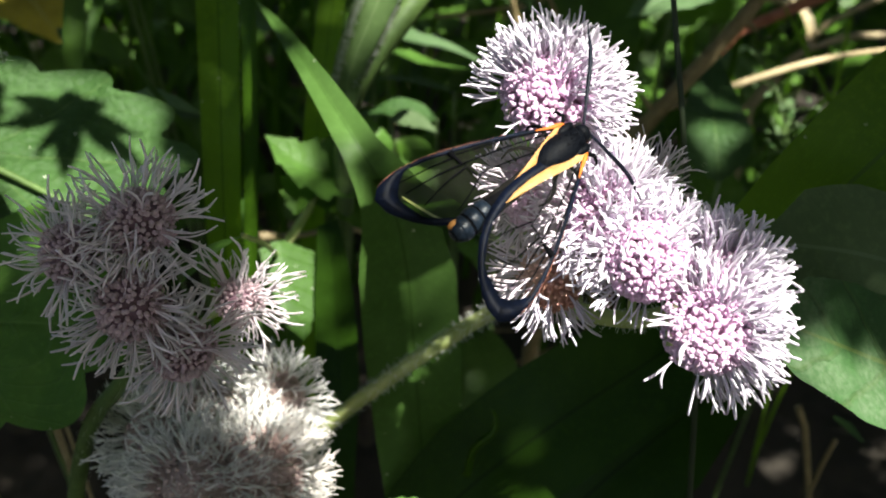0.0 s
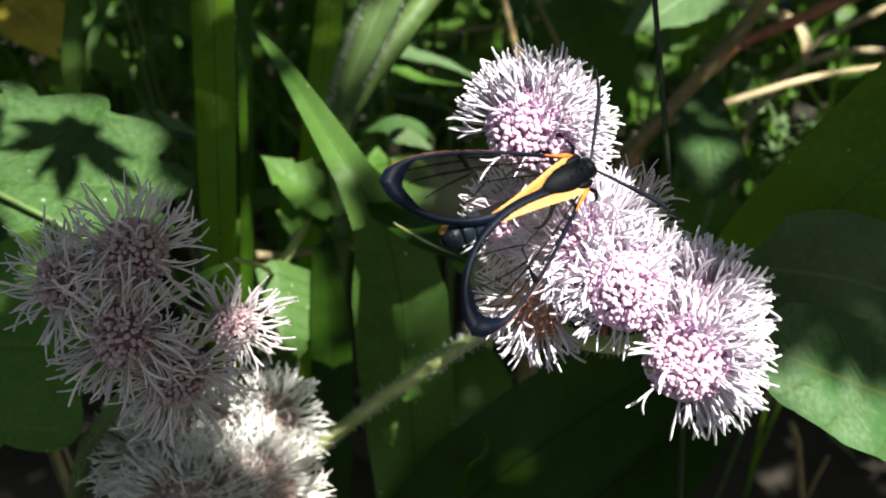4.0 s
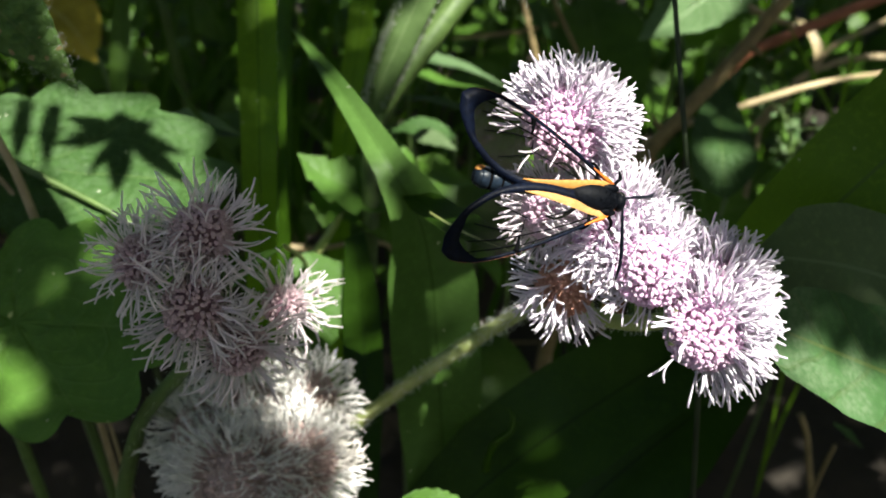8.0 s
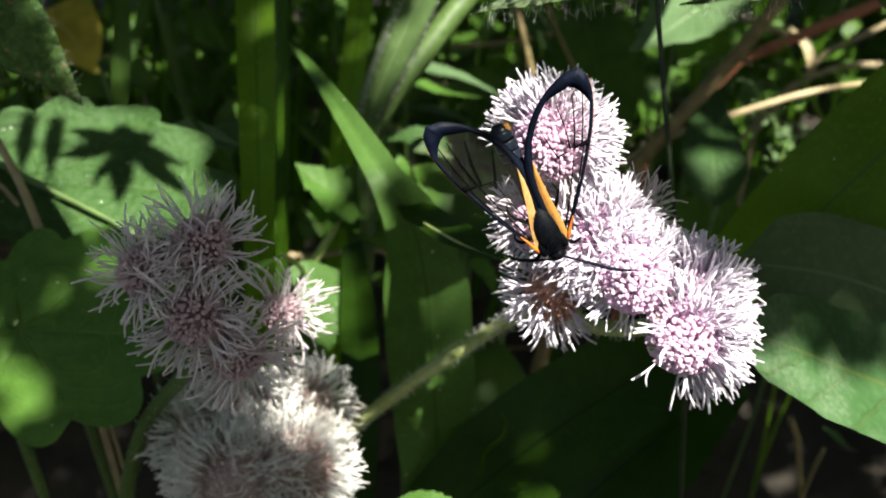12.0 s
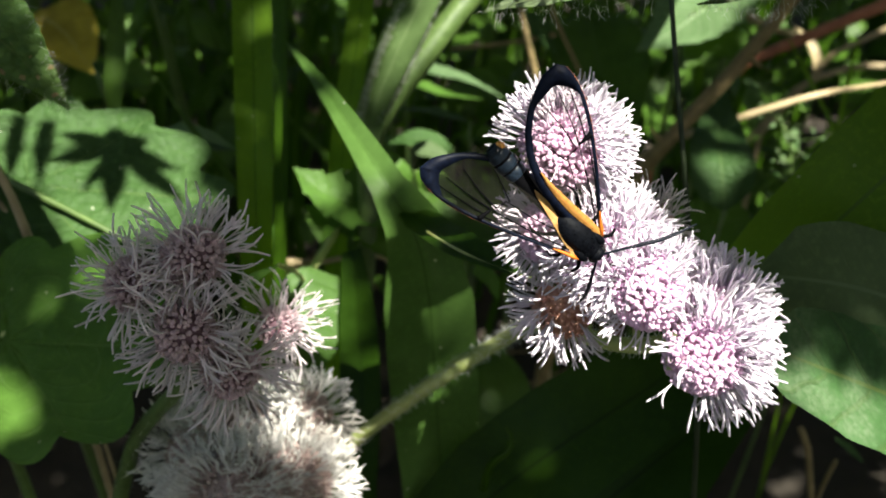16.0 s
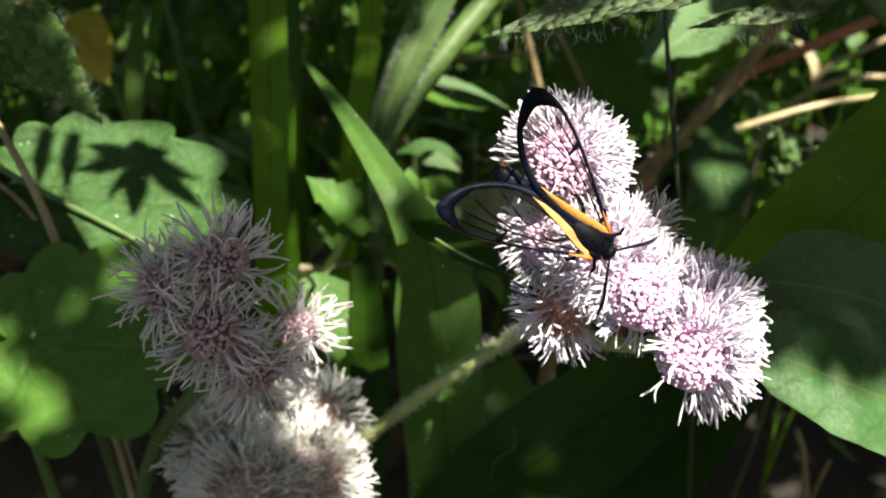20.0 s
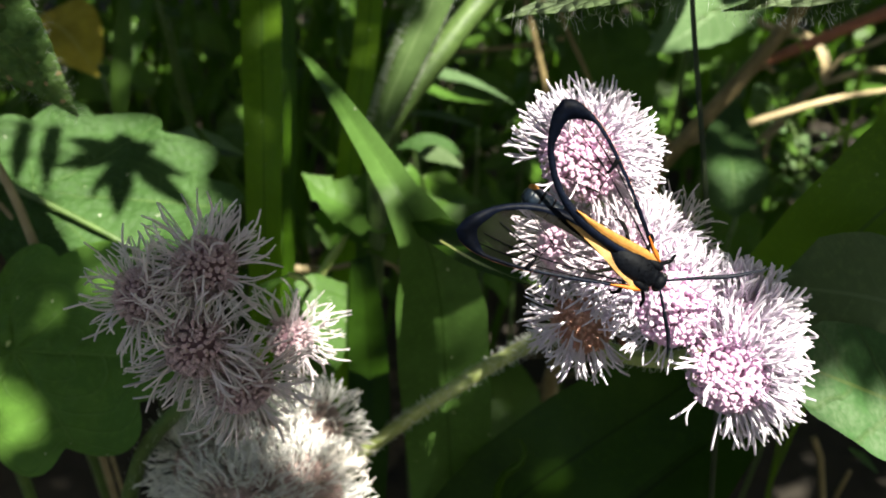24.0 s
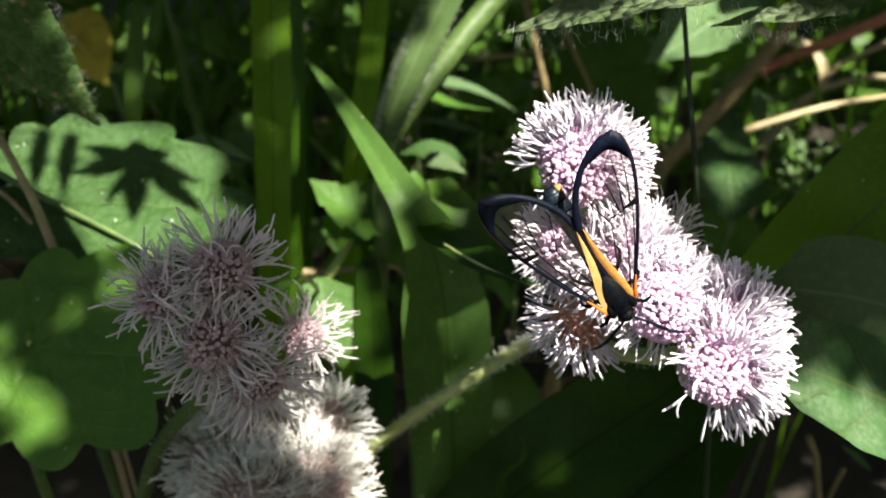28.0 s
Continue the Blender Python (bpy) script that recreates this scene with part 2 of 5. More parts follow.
# Paler copy of the leaf green, with sunlight put into the colour.
LEAF_SUNLIT = leaf_surface("leaf paled in colour for sunlight", (0.10, 0.18, 0.07), (0.15, 0.24, 0.11), (0.27, 0.37, 0.21), veins=11, slant=6.0, rough=0.5, glow=0.4, drawn=0.5)
LEAF_DULL = leaf_surface("dull grey green leaf", (0.07, 0.11, 0.045), (0.11, 0.16, 0.075), (0.13, 0.18, 0.10), rough=0.6, glow=0.3, drawn=0.1)
LEAF_DOWNY = leaf_surface("downy pointed leaf", (0.045, 0.11, 0.03), (0.075, 0.165, 0.055), (0.11, 0.16, 0.04), veins=6, slant=2.2, rough=0.6, glow=0.3, puff=1.0, drawn=0.3, bloom=0.42)
LEAF_YELLOW = leaf_surface("yellowing leaf", (0.24, 0.20, 0.02), (0.55, 0.45, 0.06), (0.5, 0.44, 0.16), rough=0.6, glow=0.4, spots=0.8)
GRASS = leaf_surface("green grass blade", (0.033, 0.080, 0.004), (0.056, 0.13, 0.007), (0.026, 0.060, 0.004), puff=0.15, lines=True, glow=0.4, rough=0.4)
# Darker copy of the grass green, with deep shade put into the colour.
GRASS_SHADED = leaf_surface("broad grass blade with shade in its colour", (0.016, 0.043, 0.003), (0.030, 0.074, 0.005), (0.015, 0.036, 0.003), puff=0.15, lines=True, glow=0.4, rough=0.4)
GRASS_DOWNY = leaf_surface("downy grass blade", (0.062, 0.112, 0.032), (0.11, 0.175, 0.062), (0.16, 0.22, 0.10), puff=0.3, lines=True, glow=0.35, rough=0.5)
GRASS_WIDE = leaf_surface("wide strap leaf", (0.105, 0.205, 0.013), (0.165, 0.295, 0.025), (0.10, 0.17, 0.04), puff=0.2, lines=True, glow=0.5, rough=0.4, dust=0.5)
LEAF_THIN = leaf_surface("thin young leaf", (0.14, 0.28, 0.05), (0.20, 0.36, 0.08), (0.2, 0.34, 0.1), glow=0.8, drawn=0.2)
GRASS_SHINE = leaf_surface("light green grass blade", (0.050, 0.108, 0.020), (0.085, 0.165, 0.040), (0.046, 0.098, 0.018), puff=0.2, lines=True, glow=0.35, rough=0.35, dust=0.8)
GRASS_WARM = leaf_surface("yellow green grass blade", (0.115, 0.23, 0.010), (0.165, 0.31, 0.017), (0.05, 0.12, 0.005), puff=0.2, lines=True, glow=0.5, rough=0.4, dust=0.5)
STRAW = plain("dry straw", (0.22, 0.165, 0.085), (0.40, 0.32, 0.18), 0.6, 260, 0.4)
TWIG = plain("brown woody stem", (0.15, 0.11, 0.042), (0.26, 0.19, 0.082), 0.7, 260, 0.6)
TWIG_RED = plain("reddish brown twig", (0.26, 0.08, 0.04), (0.42, 0.16, 0.085), 0.6, 260, 0.5)
SOIL = plain("dark leaf mould soil", (0.012, 0.009, 0.006), (0.035, 0.026, 0.016), 0.9, 55, 0.9)
LITTER = plain("dead leaf", (0.026, 0.018, 0.010), (0.07, 0.05, 0.03), 0.8, 120, 0.6)
MOTH_BLACK = plain("blue black scales", (0.0015, 0.0015, 0.002), (0.004, 0.004, 0.005), 0.8, 3000, 0.9, spec=0.04)
MOTH_BLUE = plain("steel blue scales", (0.004, 0.007, 0.012), (0.013, 0.022, 0.036), 0.38, 2500, 0.6, spec=0.25)
WING_BLACK = plain("black wing border", (0.0012, 0.002, 0.005), (0.004, 0.007, 0.019), 0.5, 2500, 0.4, spec=0.09)
ORANGE = plain("orange wing scales", (0.52, 0.21, 0.035), (0.68, 0.34, 0.09), 0.6, 2500, 0.3, through_light=0.3)
PALE_ORANGE = plain("pale orange wing scales", (0.58, 0.28, 0.07), (0.72, 0.44, 0.18), 0.6, 2500, 0.3, through_light=0.3)
ORANGE_DEEP = plain("deep orange scales", (0.52, 0.11, 0.008), (0.70, 0.20, 0.02), 0.6, 2500, 0.3, through_light=0.15)
MOTH_FUR = plain("soft black fur", (0.0012, 0.0016, 0.0026), (0.0036, 0.0044, 0.007), 0.55, 3500, 1.0, spec=0.06)
FEELER_BLACK = plain("dark blue antenna scales", (0.003, 0.004, 0.008), (0.009, 0.011, 0.020), 0.5, 3500, 0.5, spec=0.12)
MEMBRANE = wing_membrane()
EYE_BLACK = plain("black compound eye", (0.004, 0.004, 0.004), (0.02, 0.018, 0.016), 0.15, 5000, 0.3)


# ---------------------------------------------------------------- makers
def mesh_of(name, verts, faces, material, uvs=None, smooth=True):
    me = bpy.data.meshes.new(name)
    me.from_pydata([tuple(v) for v in verts], [], faces)
    for m in material if isinstance(material, (list, tuple)) else (material,):
        me.materials.append(m)
    if uvs is not None:
        layer = me.uv_layers.new(name="UVMap")
        index = np.empty(len(me.loops), dtype=np.int32)
        me.loops.foreach_get("vertex_index", index)
        layer.data.foreach_set("uv", np.array(uvs, dtype=np.float32)[index].ravel())
    if smooth:
        me.polygons.foreach_set("use_smooth", [True] * len(me.polygons))
    me.update()
    return me


def thing(name, place, label, category, group="", kind=""):
    """An Empty at the base of a thing."""
    ob = new(name)
    ob.location = place
    ob.empty_display_size = 0.01
    return tagged(ob, label, category, group, kind)


def world_place(ob):
    return Vector(ob.location) + (world_place(ob.parent) if ob.parent else Vector())


def part(name, me, parent, label="", place=None, kind=""):
    """A mesh in world coordinates as a part of a thing; place: where its origin goes."""
    ob = new(name, me)
    ob.parent = parent
    base = world_place(parent)
    if place is None:
        me.transform(Matrix.Translation(-base))
    else:
        me.transform(Matrix.Translation(-Vector(place)))
        ob.location = Vector(place) - base
    return tagged(ob, label, kind=kind)


def smooth_path(points, n):
    """n + 1 places on a smooth line through the points."""
    p = [Vector(q) for q in points]
    if len(p) == 2:
        return [p[0].lerp(p[1], i / n) for i in range(n + 1)]
    m = len(p) - 1
    chord = [max(1e-6, (p[k + 1] - p[k]).length) for k in range(m)]
    slope = [(p[k + 1] - p[k]) / chord[k] for k in range(m)]
    tangent = [slope[0]] + [(slope[k - 1] * chord[k] + slope[k] * chord[k - 1]) / (chord[k - 1] + chord[k]) for k in range(1, m)] + [slope[-1]]
    out = []
    for i in range(n + 1):
        s = min(i / n * m, m - 1e-9)
        k, f = int(s), s - int(s)
        a, c, h = p[k], p[k + 1], chord[k]
        out.append(a * (2 * f**3 - 3 * f * f + 1) + tangent[k] * (h * (f**3 - 2 * f * f + f)) + c * (3 * f * f - 2 * f**3) + tangent[k + 1] * (h * (f**3 - f * f)))
    return out


def tube_data(points, radii, sides=6, steps=None, cap=True):
    """Vertices and faces of a round tube along a smooth line. radii: one value per given point."""
    n = steps or max(2, 4 * (len(points) - 1))
    line = smooth_path(points, n)
    rad = np.interp(np.linspace(0, 1, n + 1), np.linspace(0, 1, len(radii)), radii)
    verts, faces = [], []
    side = Vector((0.31, 0.87, 0.4))
    for i, c in enumerate(line):
        ahead = (line[min(i + 1, n)] - line[max(i - 1, 0)]).normalized()
        side = (side - ahead * side.dot(ahead)).normalized() if abs(side.normalized().dot(ahead)) < 0.999 else ahead.orthogonal().normalized()
        other = ahead.cross(side)
        for k in range(sides):
            a = 2 * math.pi * k / sides
            verts.append(c + (side * math.cos(a) + other * math.sin(a)) * rad[i])
    for i in range(n):
        for k in range(sides):
            a, b = i * sides + k, i * sides + (k + 1) % sides
            faces.append((a, b, b + sides, a + sides))
    if cap:
        faces += [tuple(range(sides))[::-1], tuple(range(n * sides, n * sides + sides))]
    return verts, faces


def joined(pieces):
    verts, faces = [], []
    for v, f in pieces:
        o = len(verts)
        verts += v
        faces += [tuple(i + o for i in q) for q in f]
    return verts, faces


def tube(name, points, radii, material, parent, label="", sides=8, steps=None):
    return part(name, mesh_of(name, *tube_data(points, radii, sides, steps), material), parent, label)


def hairs(line, radius, count, length, thick, seed):
    """Fine hairs that stand off a line."""
    r = random.Random(seed)
    pieces = []
    path = smooth_path(line, 40)
    for _ in range(count):
        k = r.random() * 39.99
        c = path[int(k)].lerp(path[int(k) + 1], k % 1)
        ahead = (path[int(k) + 1] - path[int(k)]).normalized()
        out = Vector((r.gauss(0, 1), r.gauss(0, 1), r.gauss(0, 1)))
        out = (out - ahead * out.dot(ahead)).normalized()
        out = (out + ahead * r.uniform(-0.5, 0.5)).normalized()
        n = length * r.uniform(0.4, 1.2)
        bend = Vector((r.gauss(0, 1), r.gauss(0, 1), r.gauss(0, 1))) * n * 0.14
        a = c + out * radius * 0.9
        pieces.append(tube_data([a, a + out * n * 0.55 + bend, a + out * n], [thick, thick * 0.8, thick * 0.3], 3, 3, False))
    return joined(pieces)


def blade_data(line, widths, face, fold=0.15, steps=24, cross=6, ruffle=0.0, teeth=0, tooth=0.0, seed=0):
    """A leaf or grass blade along a smooth line. widths: full widths per point. face: the way that its upper side looks at."""
    pts = smooth_path(line, steps)
    wid = np.interp(np.linspace(0, 1, steps + 1), np.linspace(0, 1, len(widths)), widths)
    verts, uvs, faces = [], [], []
    face = Vector(face)
    for i, c in enumerate(pts):
        s = i / steps
        ahead = (pts[min(i + 1, steps)] - pts[max(i - 1, 0)]).normalized()
        normal = (face - ahead * face.dot(ahead)).normalized()
        across = ahead.cross(normal)
        for k in range(cross + 1):
            w = 2 * k / cross - 1
            half = wid[i] / 2
            if teeth:
                saw = (s * teeth) % 1.0
                if abs(w) > 0.99:
                    half *= 1 - tooth * saw
            lift = fold * abs(w) * half
            wave = ruffle * half * abs(w) * noise.noise(Vector((s * 7 + seed, w * 1.3, seed * 3.1)))
            verts.append(c + across * w * half + normal * (lift + wave))
            uvs.append((s, 0.5 + w / 2))
    for i in range(steps):
        for k in range(cross):
            a = i * (cross + 1) + k
            faces.append((a, a + 1, a + cross + 2, a + cross + 1))
    return verts, faces, uvs


def blade(name, line, widths, face, material, parent, label="", **more):
    v, f, uv = blade_data(line, widths, face, **more)
    return part(name, mesh_of(name, v, f, material, uv), parent, label)


LANCE = (0.06, 0.42, 0.78, 0.97, 1.0, 0.92, 0.76, 0.52, 0.26, 0.02)
OVAL = (0.10, 0.70, 0.95, 1.0, 0.96, 0.86, 0.70, 0.50, 0.27, 0.02)
STRAP = (0.55, 0.8, 0.95, 1.0, 0.97, 0.88, 0.72, 0.5, 0.26, 0.02)


def lobed_leaf(name, base, tip, face, width, material, parent, label="", lobes=11, depth=0.09, cup=0.10, seed=1, wave=0.05):
    """A broad heart-shaped leaf with a scalloped rim and radiating veins pressed into it."""
    base, tip, face = Vector(base), Vector(tip), Vector(face)
    ahead = tip - base
    size = ahead.length
    ahead.normalize()
    normal = (face - ahead * face.dot(ahead)).normalized()
    across = ahead.cross(normal)
    verts, uvs, faces = [base.copy()], [(0.0, 0.5)], []
    rings, sectors = 16, 132
    for i in range(1, rings + 1):
        q = i / rings
        for k in range(sectors):
            a = -math.pi + 2 * math.pi * k / sectors
            shape = 0.5 + 0.5 * math.cos(a)
            r = size * (0.36 + 0.64 * shape**0.85) * (1 - 0.45 * max(0, abs(a) - 2.45) / 0.7)
            saw = abs(math.sin(a * lobes / 2 + seed))
            edge = 1 - depth * (1 - saw) * max(0.0, (q - 0.55) / 0.45) ** 1.5
            x = math.cos(a) * r * q * edge
            y = math.sin(a) * r * q * edge * width
            vein = abs(math.sin(a * 3.5))
            ridge = 0.018 * size * (1 - min(1.0, vein * 3.0)) * (1 - q) * -1
            bulge = 0.012 * size * math.sin(q * 21 + vein * 3)
            up = cup * size * (q * q - 0.5 * q) + ridge + bulge * 0.6 + wave * size * q * noise.noise(Vector((x / size * 3 + seed, y / size * 3, seed)))
            verts.append(base + ahead * x + across * y + normal * up)
            uvs.append((q * 0.8 + abs(a) * 0.12, 0.5 + 0.5 * vein * (0.3 + 0.7 * q)))
    for k in range(sectors):
        faces.append((0, 1 + k, 1 + (k + 1) % sectors))
    for i in range(rings - 1):
        for k in range(sectors):
            a, b = 1 + i * sectors + k, 1 + i * sectors + (k + 1) % sectors
            faces.append((a, a + sectors, b + sectors, b))
    return part(name, mesh_of(name, verts, faces, material, uvs), parent, label)


def ball_data(centre, axes, rows=6, cols=8):
    """An ellipsoid from its centre and three half axes."""
    c, (ax, ay, az) = Vector(centre), (Vector(a) for a in axes)
    verts, faces = [c - az], []
    for i in range(1, rows):
        a = -math.pi / 2 + math.pi * i / rows
        for k in range(cols):
            b = 2 * math.pi * k / cols
            verts.append(c + (ax * math.cos(b) + ay * math.sin(b)) * math.cos(a) + az * math.sin(a))
    verts.append(c + az)
    top = len(verts) - 1
    for k in range(cols):
        faces.append((0, 1 + (k + 1) % cols, 1 + k))
        faces.append((top, 1 + (rows - 2) * cols + k, 1 + (rows - 2) * cols + (k + 1) % cols))
    for i in range(rows - 2):
        for k in range(cols):
            a, b = 1 + i * cols + k, 1 + i * cols + (k + 1) % cols
            faces.append((a, b, b + cols, a + cols))
    return verts, faces


def ground_under(p):
    return Vector((p.x, p.y, 0.0))


# ---------------------------------------------------------------- ground
def ground():
    n, verts, faces = 90, [], []
    span_of = lambda k: math.copysign(abs(k) ** 2.6, k)  # noqa: E731
    for i in range(n + 1):
        for j in range(n + 1):
            x, y = span_of(2 * i / n - 1) * 60, span_of(2 * j / n - 1) * 60 + 0.45
            verts.append((x, y, 0.012 * noise.noise(Vector((x * 9, y * 9, 0))) + 0.006 * noise.noise(Vector((x * 31, y * 31, 4))) - 0.012))
    for i in range(n):
        for j in range(n):
            a = i * (n + 1) + j
            faces.append((a, a + n + 1, a + n + 2, a + 1))
    tagged(new("ground", mesh_of("ground", verts, faces, SOIL)), "dark soil with leaf mould under the plants", "ground", kind="structure")


ground()


# ---------------------------------------------------------------- flower heads
def floret_mesh(name, materials, styled, seed, length, thick):
    """One floret: a small lobed corolla and, when open, two long style arms. Its axis is z."""
    r = random.Random(seed)
    w = 0.00046 * r.uniform(0.9, 1.1)
    start = r.uniform(0, 6.28)
    w *= 1.0 if styled else 0.76
    if styled:      # a narrow tube that parts into pointed lobes
        lobes = [ball_data((0, 0, -w * 0.2), ((w * 0.62, 0, 0), (0, w * 0.62, 0), (0, 0, w * 1.5)), 4, 6)]
        for k in range(4):
            a = start + k * math.pi / 2 + r.uniform(-0.35, 0.35)
            out = Vector((math.cos(a), math.sin(a), 0))
            far, size = w * r.uniform(0.45, 0.8), w * r.uniform(0.34, 0.5)
            lobes.append(ball_data(out * far + Vector((0, 0, w * r.uniform(0.7, 1.2))), (out * size * 1.3, out.cross(Vector((0, 0, 1))) * size * 0.7, Vector((0, 0, size * 1.1)) + out * size * 0.5), 3, 5))
    else:           # a closed bud, rounded, with five faint seams
        wide, tall = r.uniform(0.80, 0.96), r.uniform(0.84, 1.04)
        lobes = [ball_data((0, 0, w * 0.35), ((w * wide, 0, 0), (0, w * tall, 0), (w * r.uniform(-0.2, 0.2), w * r.uniform(-0.2, 0.2), w * r.uniform(1.0, 1.3))), 7, 10)]
    verts, faces = joined(lobes)
    verts = [Vector(v) for v in verts]
    if not styled:
        for v in verts:
            k = 1 + 0.13 * math.sin(5 * math.atan2(v.y, v.x) + seed) * min(1, max(0, v.z / w + 0.3))
            v.x, v.y = v.x * k, v.y * k
    slots = [0] * len(faces)
    if styled:
        turn = r.uniform(0, 6.28)
        for arm in (0, 1):
            a = turn + arm * math.pi + r.uniform(-0.6, 0.6)
            out = Vector((math.cos(a), math.sin(a), 0))
            n = length * r.uniform(0.7, 1.2)
            spread = r.uniform(0.04, 0.24)
            curl = Vector((r.gauss(0, 1), r.gauss(0, 1), 0)) * n * 0.065
            pts = [Vector((0, 0, w)), Vector((0, 0, w + n * 0.35)) + out * n * spread * 0.2, Vector((0, 0, w + n * 0.7)) + out * n * spread * 0.6 + curl, Vector((0, 0, w + n * r.uniform(0.85, 1.0))) + out * n * spread + curl * 2.4]
            t = thick * r.uniform(0.8, 1.2)
            v, f = tube_data(pts, [t * 0.8, t, t * 1.1, t * 1.35, t * 0.9], 3, 6, True)
            o = len(verts)
            verts += v
            faces += [tuple(i + o for i in q) for q in f]
            slots += [1] * len(f)
    me = mesh_of(name, verts, faces, materials)
    me.polygons.foreach_set("material_index", slots)
    return me


def floret_set(materials, seed, length, thick):
    return ([floret_mesh("floret", materials, False, seed + i, length, thick) for i in range(7)], [floret_mesh("floret", materials, True, seed + 10 + i, length, thick) for i in range(9)])


SETS = {
    "lilac": floret_set((COROLLA, STYLE), 100, 0.0036, 0.000112),
    "dusk": floret_set((COROLLA_DUSK, STYLE_DUSK), 200, 0.0050, 0.000118),
    "cream": floret_set((COROLLA_CREAM, STYLE_CREAM), 300, 0.0054, 0.000105),
    "brown": floret_set((COROLLA_BROWN, STYLE), 400, 0.0042, 0.000118),
}


def flower_head(parent, centre, axis, radius, kind, label, stalk_from, bare=None, bare_reach=0.5, most=100, gap=0.00070, seed=1, reach=1.85, scale=1.0, sag=0.0, arms=1.0):
    """A dome of florets on a cup of bracts. bare: the side on which the florets are still closed."""
    r = random.Random(seed)
    centre, axis = Vector(centre), Vector(axis).normalized()
    side = axis.orthogonal().normalized()
    other = axis.cross(side)
    pieces = [ball_data(centre, (side * radius * 0.86, other * radius * 0.86, axis * radius * 0.86), 8, 12)]
    for k in range(22):
        a = 2 * math.pi * k / 22 + r.uniform(-0.1, 0.1)
        out = side * math.cos(a) + other * math.sin(a)
        low, n = (0.55, 0.9) if k % 2 else (0.75, 0.7)
        b = centre - axis * radius * low + out * radius * 0.45
        m = centre - axis * radius * low * 0.45 + out * radius * 1.0
        e = centre + axis * radius * (0.15 * n) + out * radius * 1.1
        v, f, _ = blade_data([b, m, e], [radius * 0.16, radius * 0.26, radius * 0.03], out, steps=4, cross=2)
        pieces.append((v, f))
    data = joined(pieces)
    me = mesh_of("flower_head", *data, [PINK_BASE if kind == "lilac" else HEART_SHADED if kind == "dusk" else SETS[kind][0][0].materials[0], BRACT])
    me.polygons.foreach_set("material_index", [0 if i < len(pieces[0][1]) else 1 for i in range(len(data[1]))])
    head = part("flower_head", me, parent, label, place=centre)
    closed, styled = SETS[kind]
    count = int(2 * math.pi * (1 - math.cos(reach)) * radius**2 / gap**2)
    todo = []
    for i in range(count):
        c = 1 - (1 - math.cos(reach)) * (i + 0.5) / count
        a = i * 2.39996 + seed
        s = math.sqrt(max(0, 1 - c * c))
        out = side * (s * math.cos(a)) + other * (s * math.sin(a)) + axis * c
        out = (out + Vector((r.gauss(0, 1), r.gauss(0, 1), r.gauss(0, 1))) * 0.05).normalized()
        open_one = (bare is None or out.dot(bare) < bare_reach + r.gauss(0, 0.09) or r.random() < (0.025 if kind == "lilac" else 0.07)) and r.random() < (0.95 if kind == "cream" else 0.8 if kind != "dusk" else 0.55)
        me = r.choice(styled if open_one else closed)
        z = out
        x = z.orthogonal().normalized()
        m = Matrix((x, z.cross(x), z)).transposed().to_4x4()
        lean = Vector((r.gauss(0, 1), r.gauss(0, 1), r.gauss(0, 1))) * (0.15 if open_one else 0.06) + Vector((0, 0, -sag))
        tilt = z.rotation_difference((z + lean).normalized()).to_matrix().to_4x4()
        size = scale * (arms * r.uniform(0.85, 1.15) if open_one else r.uniform(0.84, 1.08))
        m = Matrix.Translation(out * radius * r.uniform(0.94, 1.02)) @ tilt @ m @ Matrix.Rotation(r.uniform(0, 6.28), 4, "Z") @ Matrix.Diagonal((size, size, size, 1))
        todo.append((out.dot(BACK), me, m))
    todo.sort(key=lambda q: -q[0])
    for _, me, m in todo[:most]:
        ob = new("floret", me)
        ob.parent = head
        ob.matrix_basis = m
    rest = todo[most:]
    if rest:
        verts, faces, slots = [], [], []
        for _, me, m in rest:
            o = len(verts)
            verts += [m @ v.co for v in me.vertices]
            for p in me.polygons:
                faces.append(tuple(i + o for i in p.vertices))
                slots.append(p.material_index)
        me = mesh_of("floret_mass", verts, faces, list(rest[0][1].materials))
        me.polygons.foreach_set("material_index", slots)
        ob = new("floret_mass", me)
        ob.parent = head
        tagged(ob, kind="stuff")
    if stalk_from is not None:
        foot = centre - axis * radius * 0.7
        start = Vector(stalk_from)
        v, f = tube_data([start, start.lerp(foot, 0.5) - axis * radius * 0.3, foot], [radius * 0.13, radius * 0.12, radius * 0.2], 8, 8)
        part("flower_stalk", mesh_of("flower_stalk", v, f, STALK), parent)
    return head


